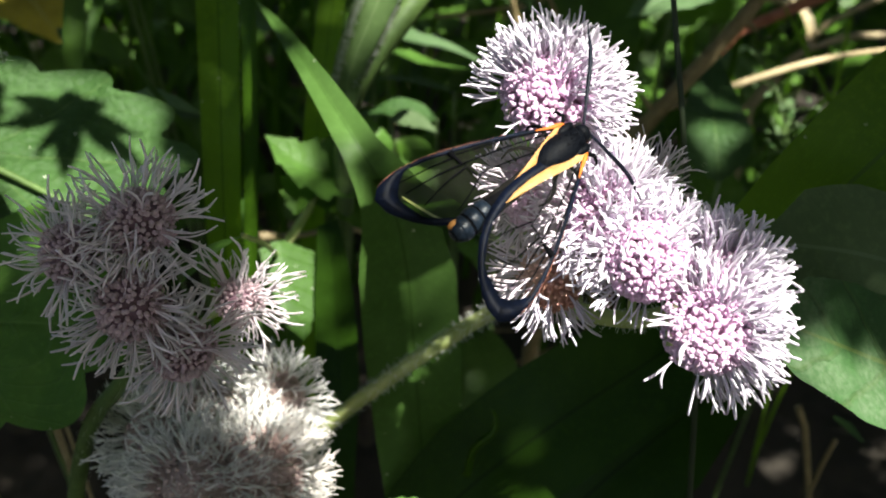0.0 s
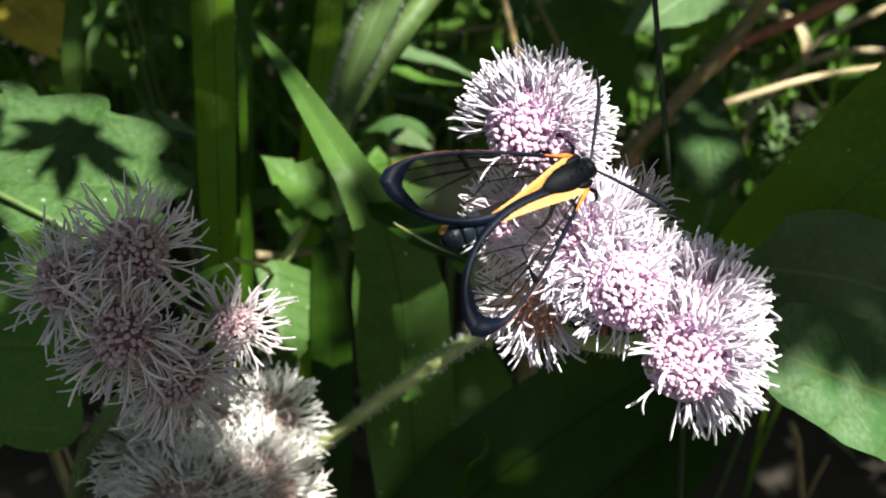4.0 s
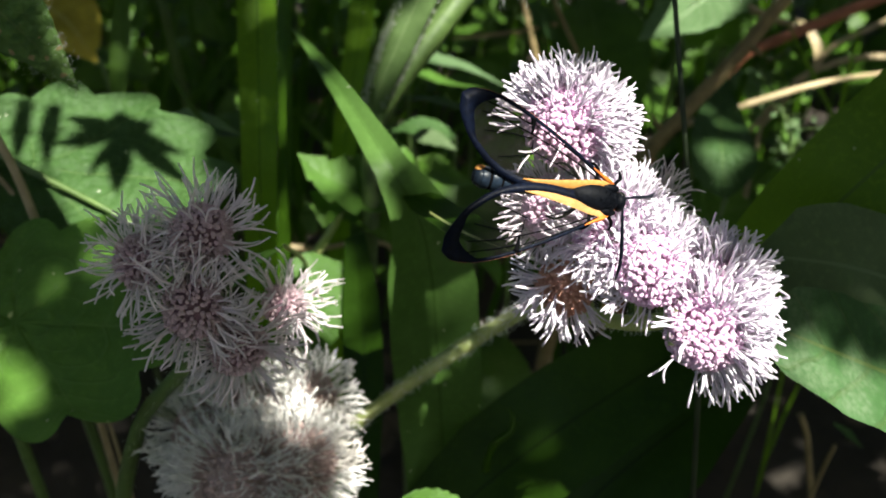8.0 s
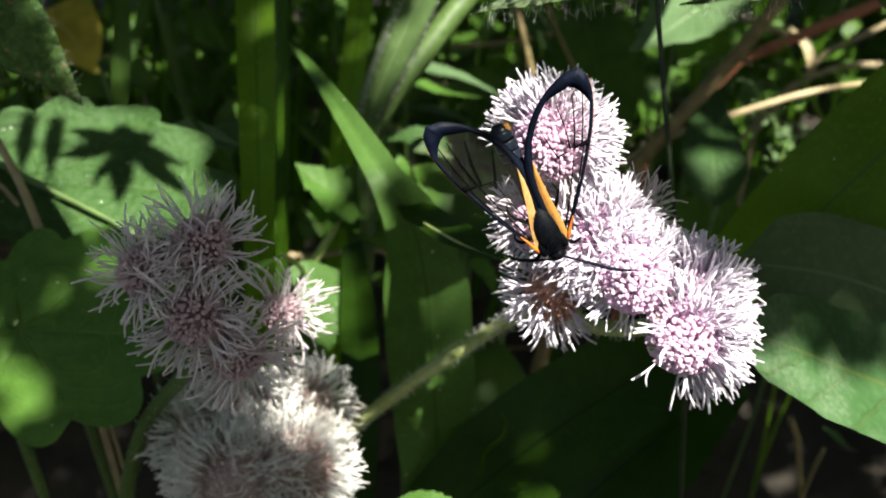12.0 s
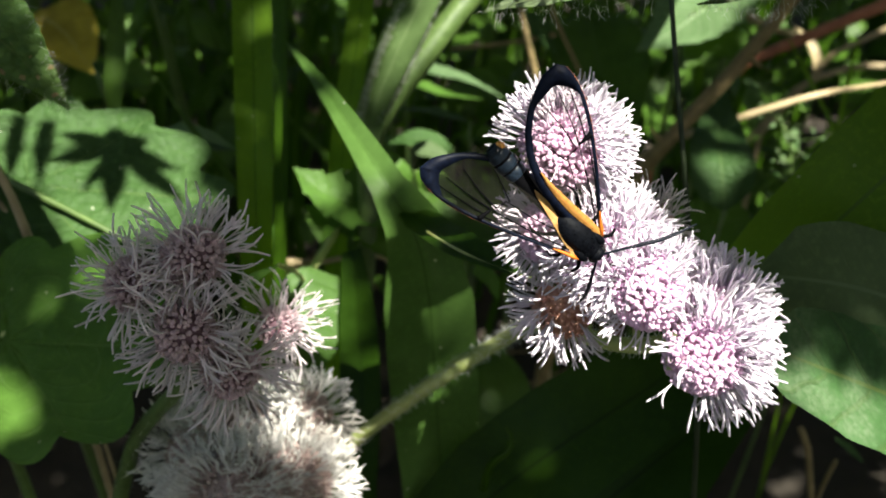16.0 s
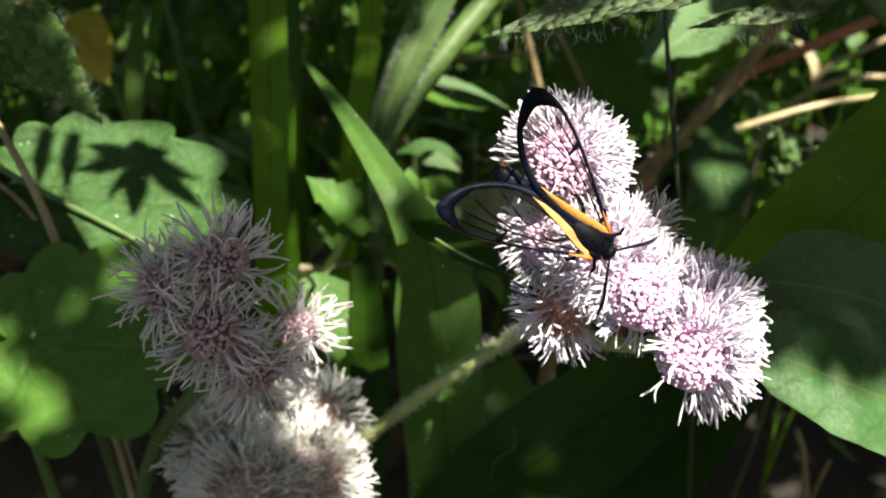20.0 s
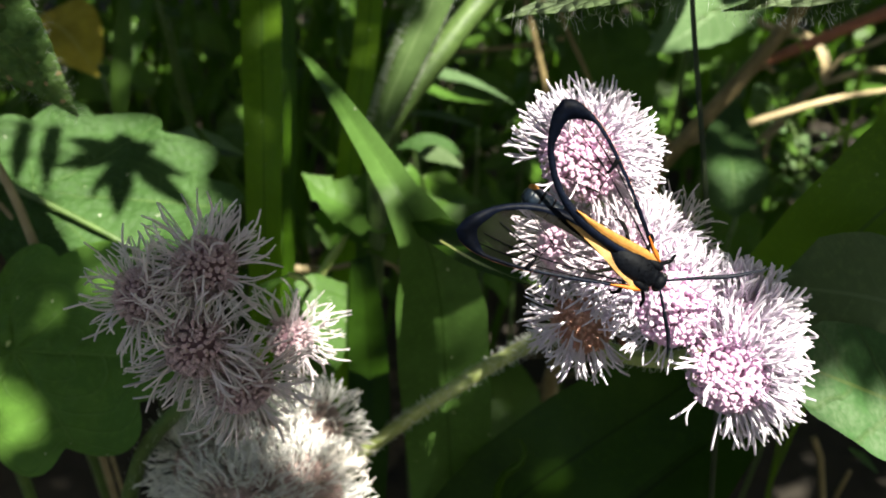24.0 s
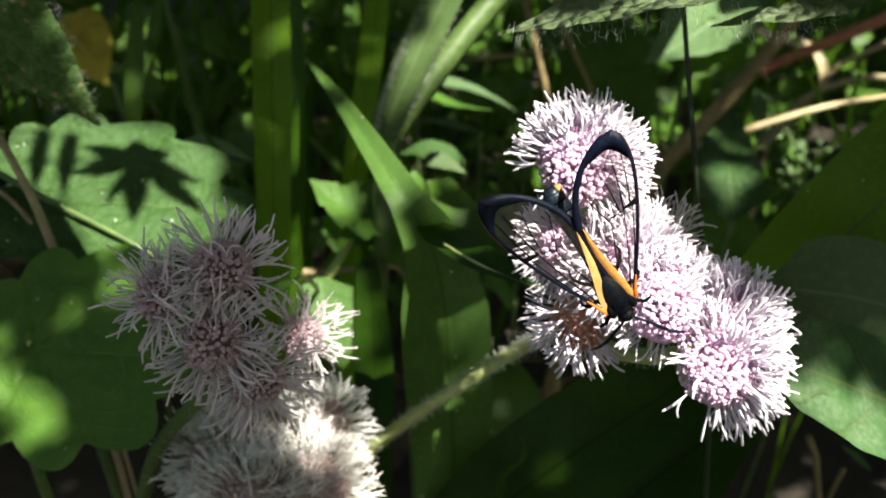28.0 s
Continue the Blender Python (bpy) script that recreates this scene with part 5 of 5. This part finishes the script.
# ---------------------------------------------------------------- the shrub overhead, whose leaves dapple the light
OPEN_SKY = (
    # gaps in the crown: survey note of the place that the sun reaches, and the gap's radius in survey marks
    (1000, 240, 0.82, 160), (1090, 420, 0.84, 150), (1240, 560, 0.80, 160), (1010, 530, 0.88, 95), (1262, 490, 0.8, 80), (930, 330, 0.76, 100), (1120, 500, 0.75, 125), (800, 280, 0.75, 40),
    (185, 300, 1.37, 145), (60, 270, 1.37, 110), (265, 350, 1.37, 85),
    (570, 160, 1.38, 42), (620, 240, 1.27, 42), (530, 100, 1.45, 35),
    (540, 325, 1.7, 36), (548, 515, 1.67, 62), (560, 600, 1.67, 44),
    (575, 572, 1.03, 48), (650, 848, 1.19, 32), (662, 890, 1.2, 40), (470, 715, 1.2, 12),
    (1500, 762, 0.95, 70), (1600, 790, 0.96, 84), (1435, 712, 0.925, 42),
    (800, 150, 2.7, 75), (745, 225, 2.28, 70), (700, 300, 2.0, 40), (870, 170, 2.7, 45), (770, 275, 2.1, 45),
    (1175, 18, 2.5, 40), (1235, -5, 2.5, 40), (1345, 195, 2.27, 36), (1285, 290, 2.08, 16), (1440, 80, 3.45, 8),
    (1385, 270, 2.6, 36), (715, 85, 1.57, 24), (760, 10, 1.56, 20),
    (0, 690, 1.19, 8), (42, 742, 1.19, 4), (1312, 440, 0.79, 60), (1200, 430, 0.82, 60), (735, 700, 1.30, 22), (800, 658, 1.25, 22), (860, 620, 1.21, 22), (-330, 480, 0.95, 170), (-750, 300, 1.2, 350), (375, 250, 1.72, 26), (784, 1550, 1.0, 260), (1980, 350, 1.1, 220), (-430, 620, 1.2, 220), (-420, 180, 1.3, 150), (1300, -20, 0.84, 60), (1028, -35, 0.83, 55), (1100, -40, 0.82, 45), (1190, -40, 0.83, 55), (900, 0, 0.84, 35),
)

# sprays of leaves that hang across those gaps
SPRAYS = ((30, 60, 0.96, 60), (-60, 0, 0.95, 90), (745, 650, 1.42, 26), (460, 190, 1.435, 85), (452, 30, 1.43, 95), (850, 845, 1.4, 40), (1052, 110, 2.72, 84), (575, 715, 1.26, 36), (1400, 850, 3.9, 130), (930, 720, 1.36, 110), (832, 428, 1.11, 34), (712, 350, 1.2, 30), (745, 388, 1.2, 22))


def overhanging_shrub():
    r = random.Random(5)
    e1 = SUN_WAY.orthogonal().normalized()
    e2 = SUN_WAY.cross(e1)
    gaps = [(at(u, v, d).dot(e1), at(u, v, d).dot(e2), span(w, d)) for u, v, d, w in OPEN_SKY]
    sprays = [(at(u, v, d).dot(e1), at(u, v, d).dot(e2), span(w, d)) for u, v, d, w in SPRAYS]
    mid = at(784, 500, 1.2)
    a0, b0, far = mid.dot(e1), mid.dot(e2), mid.dot(SUN_WAY)
    verts, faces, uvs = [], [], []
    for size, reach, count in ((0.045, 0.62, 1300), (0.022, 0.36, 4600), (0.011, 0.17, 5200), (0.0055, 0.105, 6000)):
        for _ in range(count):
            a, b = a0 + r.uniform(-reach, reach), b0 + r.uniform(-reach, reach)
            n = size * r.uniform(0.7, 1.3)
            hung = n < 0.015 and any((a - x) ** 2 + (b - y) ** 2 < w * w for x, y, w in sprays)
            if not hung and any((a - x) ** 2 + (b - y) ** 2 < (w + n * 0.42) ** 2 for x, y, w in gaps):
                continue
            p = e1 * a + e2 * b + SUN_WAY * (far + r.uniform(0.42, 0.66))
            if p.z < 0.48:
                continue
            t = r.uniform(0, 6.28)
            out = e1 * math.cos(t) + e2 * math.sin(t) + SUN_WAY * r.uniform(-0.3, 0.3)
            v, f, uv = blade_data([p - out * n * 0.5, p + SUN_WAY * n * 0.06, p + out * n * 0.5], [n * k * 0.62 for k in OVAL], SUN_WAY + Vector((r.gauss(0, 0.2), r.gauss(0, 0.2), 0)), steps=5 if size > 0.02 else 4, cross=2)
            o = len(verts)
            verts += v
            uvs += uv
            faces += [tuple(i + o for i in q) for q in f]
    for size, count in ((0.05, 900), (0.022, 1200)):
        for _ in range(count):
            p = Vector((r.uniform(-0.6, 0.6), r.uniform(0.18, 1.0), r.uniform(0.39, 0.5)))
            n = size * r.uniform(0.7, 1.3)
            if any((p.dot(e1) - x) ** 2 + (p.dot(e2) - y) ** 2 < (w + n * 0.42) ** 2 for x, y, w in gaps):
                continue
            t = r.uniform(0, 6.28)
            out = Vector((math.cos(t), math.sin(t), r.uniform(-0.3, 0.3)))
            v, f, uv = blade_data([p - out * n * 0.5, p + Vector((0, 0, n * 0.06)), p + out * n * 0.5], [n * k * 0.62 for k in OVAL], Vector((r.gauss(0, 0.3), r.gauss(0, 0.3), 1)), steps=7, cross=2)
            o = len(verts)
            verts += v
            uvs += uv
            faces += [tuple(i + o for i in q) for q in f]
    foot = Vector((0.75, -0.75, 0))
    shrub = thing("overhanging_shrub", foot, "leafy shrub overhead that casts dappled shade", "shrub")
    part("crown", mesh_of("crown", verts, faces, LEAF_DARK, uvs), shrub, "small dark leaves with gaps", kind="stuff")
    head = mid + SUN_WAY * 0.62
    fork = head + (e1 * 0.55 - e2 * 0.1)
    tube("trunk", [foot + Vector((0, 0, -0.05)), foot.lerp(fork, 0.5) + Vector((0.05, -0.05, 0.1)), fork], [0.02, 0.016, 0.01], TWIG, shrub, "", 10, 16)
    for k in range(6):
        a = -2.0 + k * 0.8
        bend, end = (head + (e1 * math.cos(a + s) + e2 * math.sin(a + s)) * 0.45 + SUN_WAY * 0.1 for s in (-0.3, 0.3))
        tube("limb", [fork, bend, end], [0.007, 0.005, 0.002], TWIG, shrub, "", 6, 12)


heart_leaves()
toothed_plant()
right_leaf()
broad_blades()
grasses()
straws()
hairy_leaves()
background_leaves()
sprig()
thicket()
overhanging_shrub()


# ---------------------------------------------------------------- the moth
MM = 0.001085
WING = 0.0193


def wing_outline(s, side):
    """How far the rim lies from the wing's axis, in shares of its length: side 1 the front rim, -1 the hind rim."""
    k = (0, 0.1, 0.2, 0.3, 0.4, 0.5, 0.6, 0.7, 0.8, 0.87, 0.93, 0.97, 1)
    front = (0.012, 0.022, 0.038, 0.054, 0.068, 0.080, 0.090, 0.096, 0.094, 0.084, 0.066, 0.046, 0.0)
    hind = (0.07, 0.128, 0.180, 0.222, 0.252, 0.264, 0.260, 0.240, 0.202, 0.160, 0.112, 0.072, 0.0)
    return float(np.interp(s, k, front if side > 0 else hind))


def band_width(s, side):
    """How broad the black border is there."""
    if side > 0:
        return float(np.interp(s, (0, 0.5, 0.8, 1), (0.016, 0.018, 0.020, 0.024)))
    return float(np.interp(s, (0, 0.15, 0.45, 0.6, 0.8, 1), (0.056, 0.060, 0.050, 0.036, 0.036, 0.05)))


def forewing(moth, sign):
    """A clear wing with a black border, dark tip, orange base and veins; sign 1: the left one. It points back along x from its root."""
    along, front, normal = Vector((-1, 0, 0)), Vector((0, sign, 0)), Vector((0, 0, 1))

    def spot(s, t, lift=0.0):
        camber = 0.03 * math.sin(math.pi * min(1, max(0, s))) - 0.5 * t * t
        return along * (s * WING) + front * (t * WING) + normal * ((camber + lift) * WING)

    n = 48
    wing = new("forewing")
    wing.parent, wing.empty_display_size = moth, 0.002
    wing.location = (6.0 * MM, sign * 1.5 * MM, 1.0 * MM)
    tagged(wing, "clear glassy wing with a black border and orange base")
    outer, inner = [], []
    for i in range(2 * n):
        k = i if i < n else 2 * n - 1 - i
        side = 1 if i < n else -1
        s = 0.5 - 0.5 * math.cos(math.pi * (k + 0.5) / n)
        si = 0.035 + 0.862 * s
        wide = wing_outline(si, side) - band_width(si, side)
        close = min(1.0, (1 - s) * 12) ** 0.5        # rounds the clear window off towards the tip
        outer.append((s, side * wing_outline(s, side)))
        inner.append((si, -0.035 + (side * max(wide, 0.003) + 0.035) * close))
    m, thick = len(outer), 0.0045
    verts = [spot(s, t, thick) for s, t in outer] + [spot(s, t, thick) for s, t in inner] + [spot(s, t, -thick) for s, t in outer] + [spot(s, t, -thick) for s, t in inner]
    faces = []
    for i in range(m):
        j = (i + 1) % m
        faces += [(i, j, m + j, m + i), (2 * m + j, 2 * m + i, 3 * m + i, 3 * m + j), (j, i, 2 * m + i, 2 * m + j), (m + i, m + j, 3 * m + j, 3 * m + i)]

    def bit(name, data, material, label=""):
        ob = new(name, mesh_of(name, *data, material))
        ob.parent = wing
        return tagged(ob, label)

    bit("wing_border", (verts, faces), WING_BLACK, "blue black scaled border")
    rim = [spot(s, wing_outline(s, 1), 0.002) for s in (0.3, 0.5, 0.7, 0.82, 0.92, 0.97)]
    bit("wing_fringe", tube_data(rim, [0.00002, 0.00003, 0.00003, 0.00004, 0.00004, 0.00002], 5, 24), TWIG_RED, "thin tawny edge")
    bit("wing_membrane", ([spot(*inner[i]) for i in range(m)], [(i, i + 1, m - 2 - i, m - 1 - i) for i in range(n - 1)]), MEMBRANE, "clear glassy membrane")
    for s0, t0, s1, t1, bow, thin in (
        (0.06, -0.015, 0.56, 0.005, 0.006, 1.0), (0.06, 0.0, 0.58, 0.055, 0.008, 1.0), (0.565, 0.005, 0.86, -0.025, 0.006, 0.9), (0.575, 0.045, 0.87, 0.030, 0.004, 0.9),
        (0.555, -0.015, 0.80, -0.105, 0.008, 0.9), (0.50, -0.075, 0.66, -0.185, -0.004, 0.8), (0.20, -0.070, 0.52, -0.070, 0.006, 0.8), (0.52, -0.070, 0.555, 0.0, 0.0, 0.8),
    ):
        bit("vein", tube_data([spot(s0, t0, 0.003), spot((s0 + s1) / 2, (t0 + t1) / 2 + bow, 0.003), spot(s1, t1, 0.003)], [0.00011 * thin, 0.00008 * thin, 0.00006 * thin], 5, 8), MOTH_BLACK)
    bit("cross_vein", tube_data([spot(0.60, 0.078, 0.004), spot(0.585, 0.045, 0.004), spot(0.565, 0.0, 0.004)], [0.00034, 0.00022, 0.0001], 6, 8), MOTH_BLACK, "thick black bar across the wing")
    # the orange base: a long wedge beside the hind border, reaching over to the front rim at the root
    verts, faces, uvs, count = [], [], [], 30
    for i in range(count + 1):
        s = 0.005 + 0.475 * i / count
        low = -wing_outline(s, -1) + band_width(s, -1) - 0.006
        wide = float(np.interp(s, (0.0, 0.05, 0.12, 0.2, 0.3, 0.4, 0.48), (0.03, 0.050, 0.056, 0.055, 0.046, 0.028, 0.003)))
        for k in range(5):
            verts.append(spot(s, low + wide * k / 4, 0.007 + 0.006 * math.sin(math.pi * k / 4)))
            uvs.append((i / count, k / 4))
    for i in range(count):
        for k in range(4):
            p = i * 5 + k
            faces.append((p, p + 1, p + 6, p + 5))
    ob = new("orange_wedge", mesh_of("orange_wedge", verts, faces, PALE_ORANGE if sign < 0 else ORANGE, uvs))
    ob.parent = wing
    tagged(ob, "orange scaled wedge at the wing base")
    rim = [spot(s, wing_outline(s, 1) - 0.008, 0.006) for s in (0.0, 0.04, 0.10, 0.16)]
    bit("orange_root", tube_data(rim, [0.00010, 0.00026, 0.00016, 0.00005], 7, 10), ORANGE_DEEP, "deep orange wing root")
    return wing


def build_moth():
    moth = thing("moth", (0, 0, 0), "black clear-winged moth with orange wing bases on the lilac flowers", "moth")

    def bit(name, data, material, label="", parent=None):
        ob = new(name, mesh_of(name, *data, material))
        ob.parent = parent or moth
        return tagged(ob, label)

    X, Y, Z = Vector((MM, 0, 0)), Vector((0, MM, 0)), Vector((0, 0, MM))
    bit("thorax", joined([ball_data(4.2 * X + 0.45 * Z, (2.9 * X, 1.58 * Y, 1.5 * Z), 16, 22), ball_data(6.25 * X + 0.5 * Z, (0.75 * X, 1.15 * Y, 1.0 * Z), 8, 14)]), MOTH_FUR, "furry blue black thorax")
    for s in (1, -1):
        bit("shoulder_tuft", ball_data(5.7 * X + s * 1.15 * Y + 0.95 * Z, (1.15 * X, 0.5 * Y, 0.5 * Z), 8, 10), MOTH_FUR, "smooth dark shoulder flap")
        bit("orange_collar", ball_data(6.55 * X + s * 1.0 * Y + 0.5 * Z, (0.35 * X, 0.28 * Y, 0.4 * Z), 6, 8), ORANGE_DEEP, "small orange collar spot")
    head = bit("head", ball_data(7.2 * X + 0.4 * Z, (0.72 * X, 0.92 * Y, 0.85 * Z), 10, 14), MOTH_FUR, "small blue black head")
    for s in (1, -1):
        bit("eye", ball_data(7.3 * X + s * 0.66 * Y + 0.4 * Z, (0.46 * X, 0.36 * Y, 0.52 * Z), 8, 10), EYE_BLACK, "", head)
    ab = [(3.2, 1.2), (2.0, 0.95), (0.2, 0.80), (-2.0, 0.86), (-4.0, 1.02), (-5.6, 1.12), (-6.9, 1.0), (-7.7, 0.5)]
    line = [x * X + (0.1 - 0.03 * (4 - x)) * Z for x, _ in ab]
    bit("abdomen", tube_data(line, [w * MM for _, w in ab], 20, 44), MOTH_BLACK, "black abdomen with a blue sheen")
    for x, w in ((-4.4, 1.08), (-5.5, 1.14), (-6.5, 1.07)):
        c = x * X + (0.1 - 0.03 * (4 - x)) * Z
        bit("abdomen_ring", tube_data([c + 0.5 * X, c + 0.1 * X, c - 0.4 * X, c - 0.52 * X], [w * 0.96 * MM, w * 1.04 * MM, w * 1.0 * MM, w * 0.9 * MM], 20, 8), MOTH_BLUE, "steel blue ring")
    bit("abdomen_tip", ball_data(-6.95 * X - 0.22 * Z, (0.85 * X, 0.98 * Y, 0.98 * Z), 10, 14), MOTH_BLUE, "rounded steel blue tip")
    bit("tail_tuft", ball_data(-7.1 * X + 0.75 * Y + 0.0 * Z, (0.6 * X, 0.42 * Y, 0.45 * Z), 6, 8), ORANGE, "small orange tuft")
    fuzz = hairs([6.6 * X + 0.55 * Z, 4.8 * X + 0.55 * Z, 2.4 * X + 0.45 * Z], 0.00140, 700, 0.0006, 0.000022, 77)
    bit("thorax_fur", fuzz, MOTH_FUR, "short black fur")
    wings = []
    for s in (1, -1):
        wings.append(forewing(moth, s))
        for hip, knee, toe in (((6.2, 0.9, -0.4), (7.2, 2.2, -0.2), (7.9, 2.9, -2.4)), ((4.8, 1.2, -0.5), (4.8, 2.7, -0.2), (4.6, 3.2, -2.6)), ((3.4, 1.1, -0.5), (2.2, 2.3, -0.4), (1.2, 2.6, -2.6))):
            p = [Vector((x * MM, s * y * MM, z * MM)) for x, y, z in (hip, knee, toe)]
            shin = p[1].lerp(p[2], 0.55) + Vector((0, s * 0.3 * MM, 0))
            bit("leg", joined([tube_data([p[0], p[1]], [0.00024, 0.0002], 6, 3), tube_data([p[1], shin, p[2]], [0.0002, 0.00015, 0.00008], 6, 6)]), MOTH_BLACK)
    bit("proboscis", tube_data([7.7 * X - 0.1 * Z, 8.4 * X - 0.6 * Z, 8.5 * X - 1.8 * Z, 8.0 * X - 3.0 * Z], [0.00009, 0.00008, 0.00006, 0.00004], 5, 10), TWIG_RED, "thin reddish proboscis")
    feelers = []
    for s in (1, -1):
        data = tube_data([Vector((0, 0, 0)), Vector((2.8 * MM, 0, 0.4 * MM)), Vector((6.2 * MM, -s * 0.1 * MM, 0.5 * MM)), Vector((9.6 * MM, s * 0.2 * MM, 0.1 * MM))], [0.00012, 0.00017, 0.00023, 0.00021, 0.00004], 7, 24)
        ob = bit("antenna", data, FEELER_BLACK, "long blue black antenna")
        ob.location = 7.5 * X + s * 0.42 * Y + 0.9 * Z
        feelers.append(ob)
    return moth, feelers, wings


MOTH, FEELERS, WINGS = build_moth()

# The moth's way over the flowers: seconds, place, turn.
MOTH_ROWS = [
    (0, 0.01007, 0.08181, 0.34621, 40.87, -15.84, 39.87),
    (1, 0.01057, 0.08212, 0.3466, 49.73, -10.54, 24.18),
    (2, 0.0105, 0.08222, 0.34677, 49.28, -9.86, 28.56),
    (3, 0.01127, 0.0825, 0.34718, 43.21, -14.77, 36.31),
    (5.5, 0.01158, 0.08234, 0.34695, 55.15, 1.2, 20.88),
    (6, 0.01085, 0.08213, 0.34664, 54.86, -0.46, 20.7),
    (7, 0.01119, 0.08249, 0.34713, 55.88, -0.66, 17.19),
    (8, 0.01089, 0.08252, 0.34718, 61.78, 15.94, 7.68),
    (8.5, 0.01098, 0.08265, 0.34743, 68.07, 31.25, 7.03),
    (9, 0.01074, 0.08309, 0.34799, 63.89, 32.09, -4.98),
    (9.5, 0.01009, 0.08346, 0.34854, 60.46, 52.14, -20.15),
    (10, 0.00979, 0.08395, 0.34934, 76.37, 59.45, -2.87),
    (11, 0.00995, 0.08346, 0.34858, 63.46, 60.54, -19.25),
    (12, 0.01028, 0.08305, 0.34799, 60.75, 62.22, -22.61),
    (14.5, 0.01084, 0.08296, 0.34787, 63.54, 61.61, -19.67),
    (15, 0.01106, 0.08289, 0.34773, 59.25, 54.57, -22.68),
    (16, 0.01098, 0.0831, 0.34804, 65.02, 45.16, -9.34),
    (17, 0.01122, 0.08333, 0.34836, 66.09, 39.96, -5.12),
    (18, 0.01129, 0.0834, 0.34845, 64.37, 33.36, -3.29),
    (19, 0.01187, 0.0836, 0.34875, 66.31, 34.17, -1.16),
    (20, 0.01176, 0.08319, 0.34812, 60.94, 34.72, -11.54),
    (21, 0.01148, 0.08341, 0.34844, 60.22, 42.47, -16.08),
    (24, 0.01343, 0.08184, 0.34616, 57.52, 29.33, -16.7),
    (25, 0.01308, 0.08128, 0.34536, 57.08, 32.72, -17.63),
    (26, 0.01417, 0.08127, 0.34536, 54.55, 42.41, -27.19),
    (27, 0.0135, 0.08083, 0.34475, 53.55, 50.6, -29.91),
    (28, 0.01346, 0.08104, 0.34506, 54.23, 51.91, -29.45),
]
# Where its antennae point, in degrees: seconds, left turn and droop, right turn and droop.
FEELER_ROWS = [
    (0, 44, 0, -68, 32),
    (1, 15, 29, -92, 17),
    (2, 56, 31, -54, 18),
    (3, 56, 0, -40, 0),
    (5.5, 35, 37, -72, 29),
    (6, 32, 0, -46, 37),
    (7, 31, 24, -49, 42),
    (8, 9, 46, -70, 27),
    (8.5, 31, 20, -48, 50),
    (9, 22, 31, -91, 42),
    (9.5, 13, 51, -53, 53),
    (10, 23, 0, -59, 46),
    (11, 46, 18, -84, 57),
    (12, 46, 13, -84, 58),
    (14.5, 65, 24, -35, 59),
    (15, 77, 31, -27, 44),
    (16, 60, 0, -42, 43),
    (17, 59, 0, -28, 34),
    (18, 74, 27, -21, 0),
    (19, 69, 0, -12, 32),
    (20, 38, 44, -54, 31),
    (21, 26, 18, -48, 32),
    (24, 39, 0, -40, 33),
    (25, 26, 0, -61, 43),
    (26, 13, 43, -60, 55),
    (27, 23, 40, -47, 54),
    (28, 30, 35, -51, 51),
]
# How its wings are turned, in degrees: seconds, left roll, rise and spread, right roll, rise and spread.
WING_ROWS = [
    (0, 6, -1.9, -15, -6, 8.4, 18.9),
    (1, 6, 1.8, -16.5, -6, 12.5, 18.8),
    (2, 6, 3.9, -16.7, -6, 8.4, 18.6),
    (3, 6, 8.7, -17.6, -6, 10, 19.9),
    (5.5, 6, -3.5, -15.2, -6, 9.3, 20.4),
    (6, 6, 2.6, -18.1, -6, 8.5, 18.9),
    (7, 6, 2.9, -18.7, -6, 10.9, 20.2),
    (8, 6, 4, -18.6, -6, 10.4, 19),
    (8.5, 6, -0, -23.3, -6, 8.5, 13.3),
    (9, 6, 7.6, -21, -6, 3.9, 14.5),
    (9.5, 6, 10.2, -24.8, -6, -1.7, 13.9),
    (10, 6, -5.5, -24.6, -6, -7.4, 15.8),
    (11, 6, 2.3, -26, -6, -3.2, 14.7),
    (12, 6, 4.2, -25.3, -6, 2.4, 15.3),
    (14.5, 6, 7.7, -25, -6, 0, 15.7),
    (15, 6, 9.9, -25.3, -6, 0.6, 15.4),
    (16, 6, 8.4, -25.6, -6, -2.1, 14),
    (17, 6, 8, -22.4, -6, 0.8, 16.3),
    (18, 6, 12.5, -23.6, -6, 1.9, 15.7),
    (19, 6, 13.5, -22.4, -6, 6.4, 16.5),
    (20, 6, 10.6, -23.2, -6, 9.2, 15.9),
    (21, 6, 12.8, -24.2, -6, 3.8, 14.8),
    (24, 6, 12.5, -23.5, -6, 2.7, 15.2),
    (25, 6, 13.5, -21.8, -6, 8.4, 14.5),
    (26, 6, 15.8, -19.1, -6, 7.5, 16),
    (27, 6, 11.3, -19.8, -6, 12, 15.6),
    (28, 6, 12.9, -20.2, -6, 10.5, 15.1),
]


def motions():
    walk(MOTH, [(t, pose(*row)) for t, *row in MOTH_ROWS])
    for k, ob in enumerate(FEELERS):
        x, y, z = ob.location
        walk(ob, [(t, pose(x, y, z, 0, angles[2 * k + 1], angles[2 * k])) for t, *angles in FEELER_ROWS])
    for k, ob in enumerate(WINGS):
        x, y, z = ob.location
        walk(ob, [(t, pose(x, y, z, *angles[3 * k:3 * k + 3])) for t, *angles in WING_ROWS])


motions()
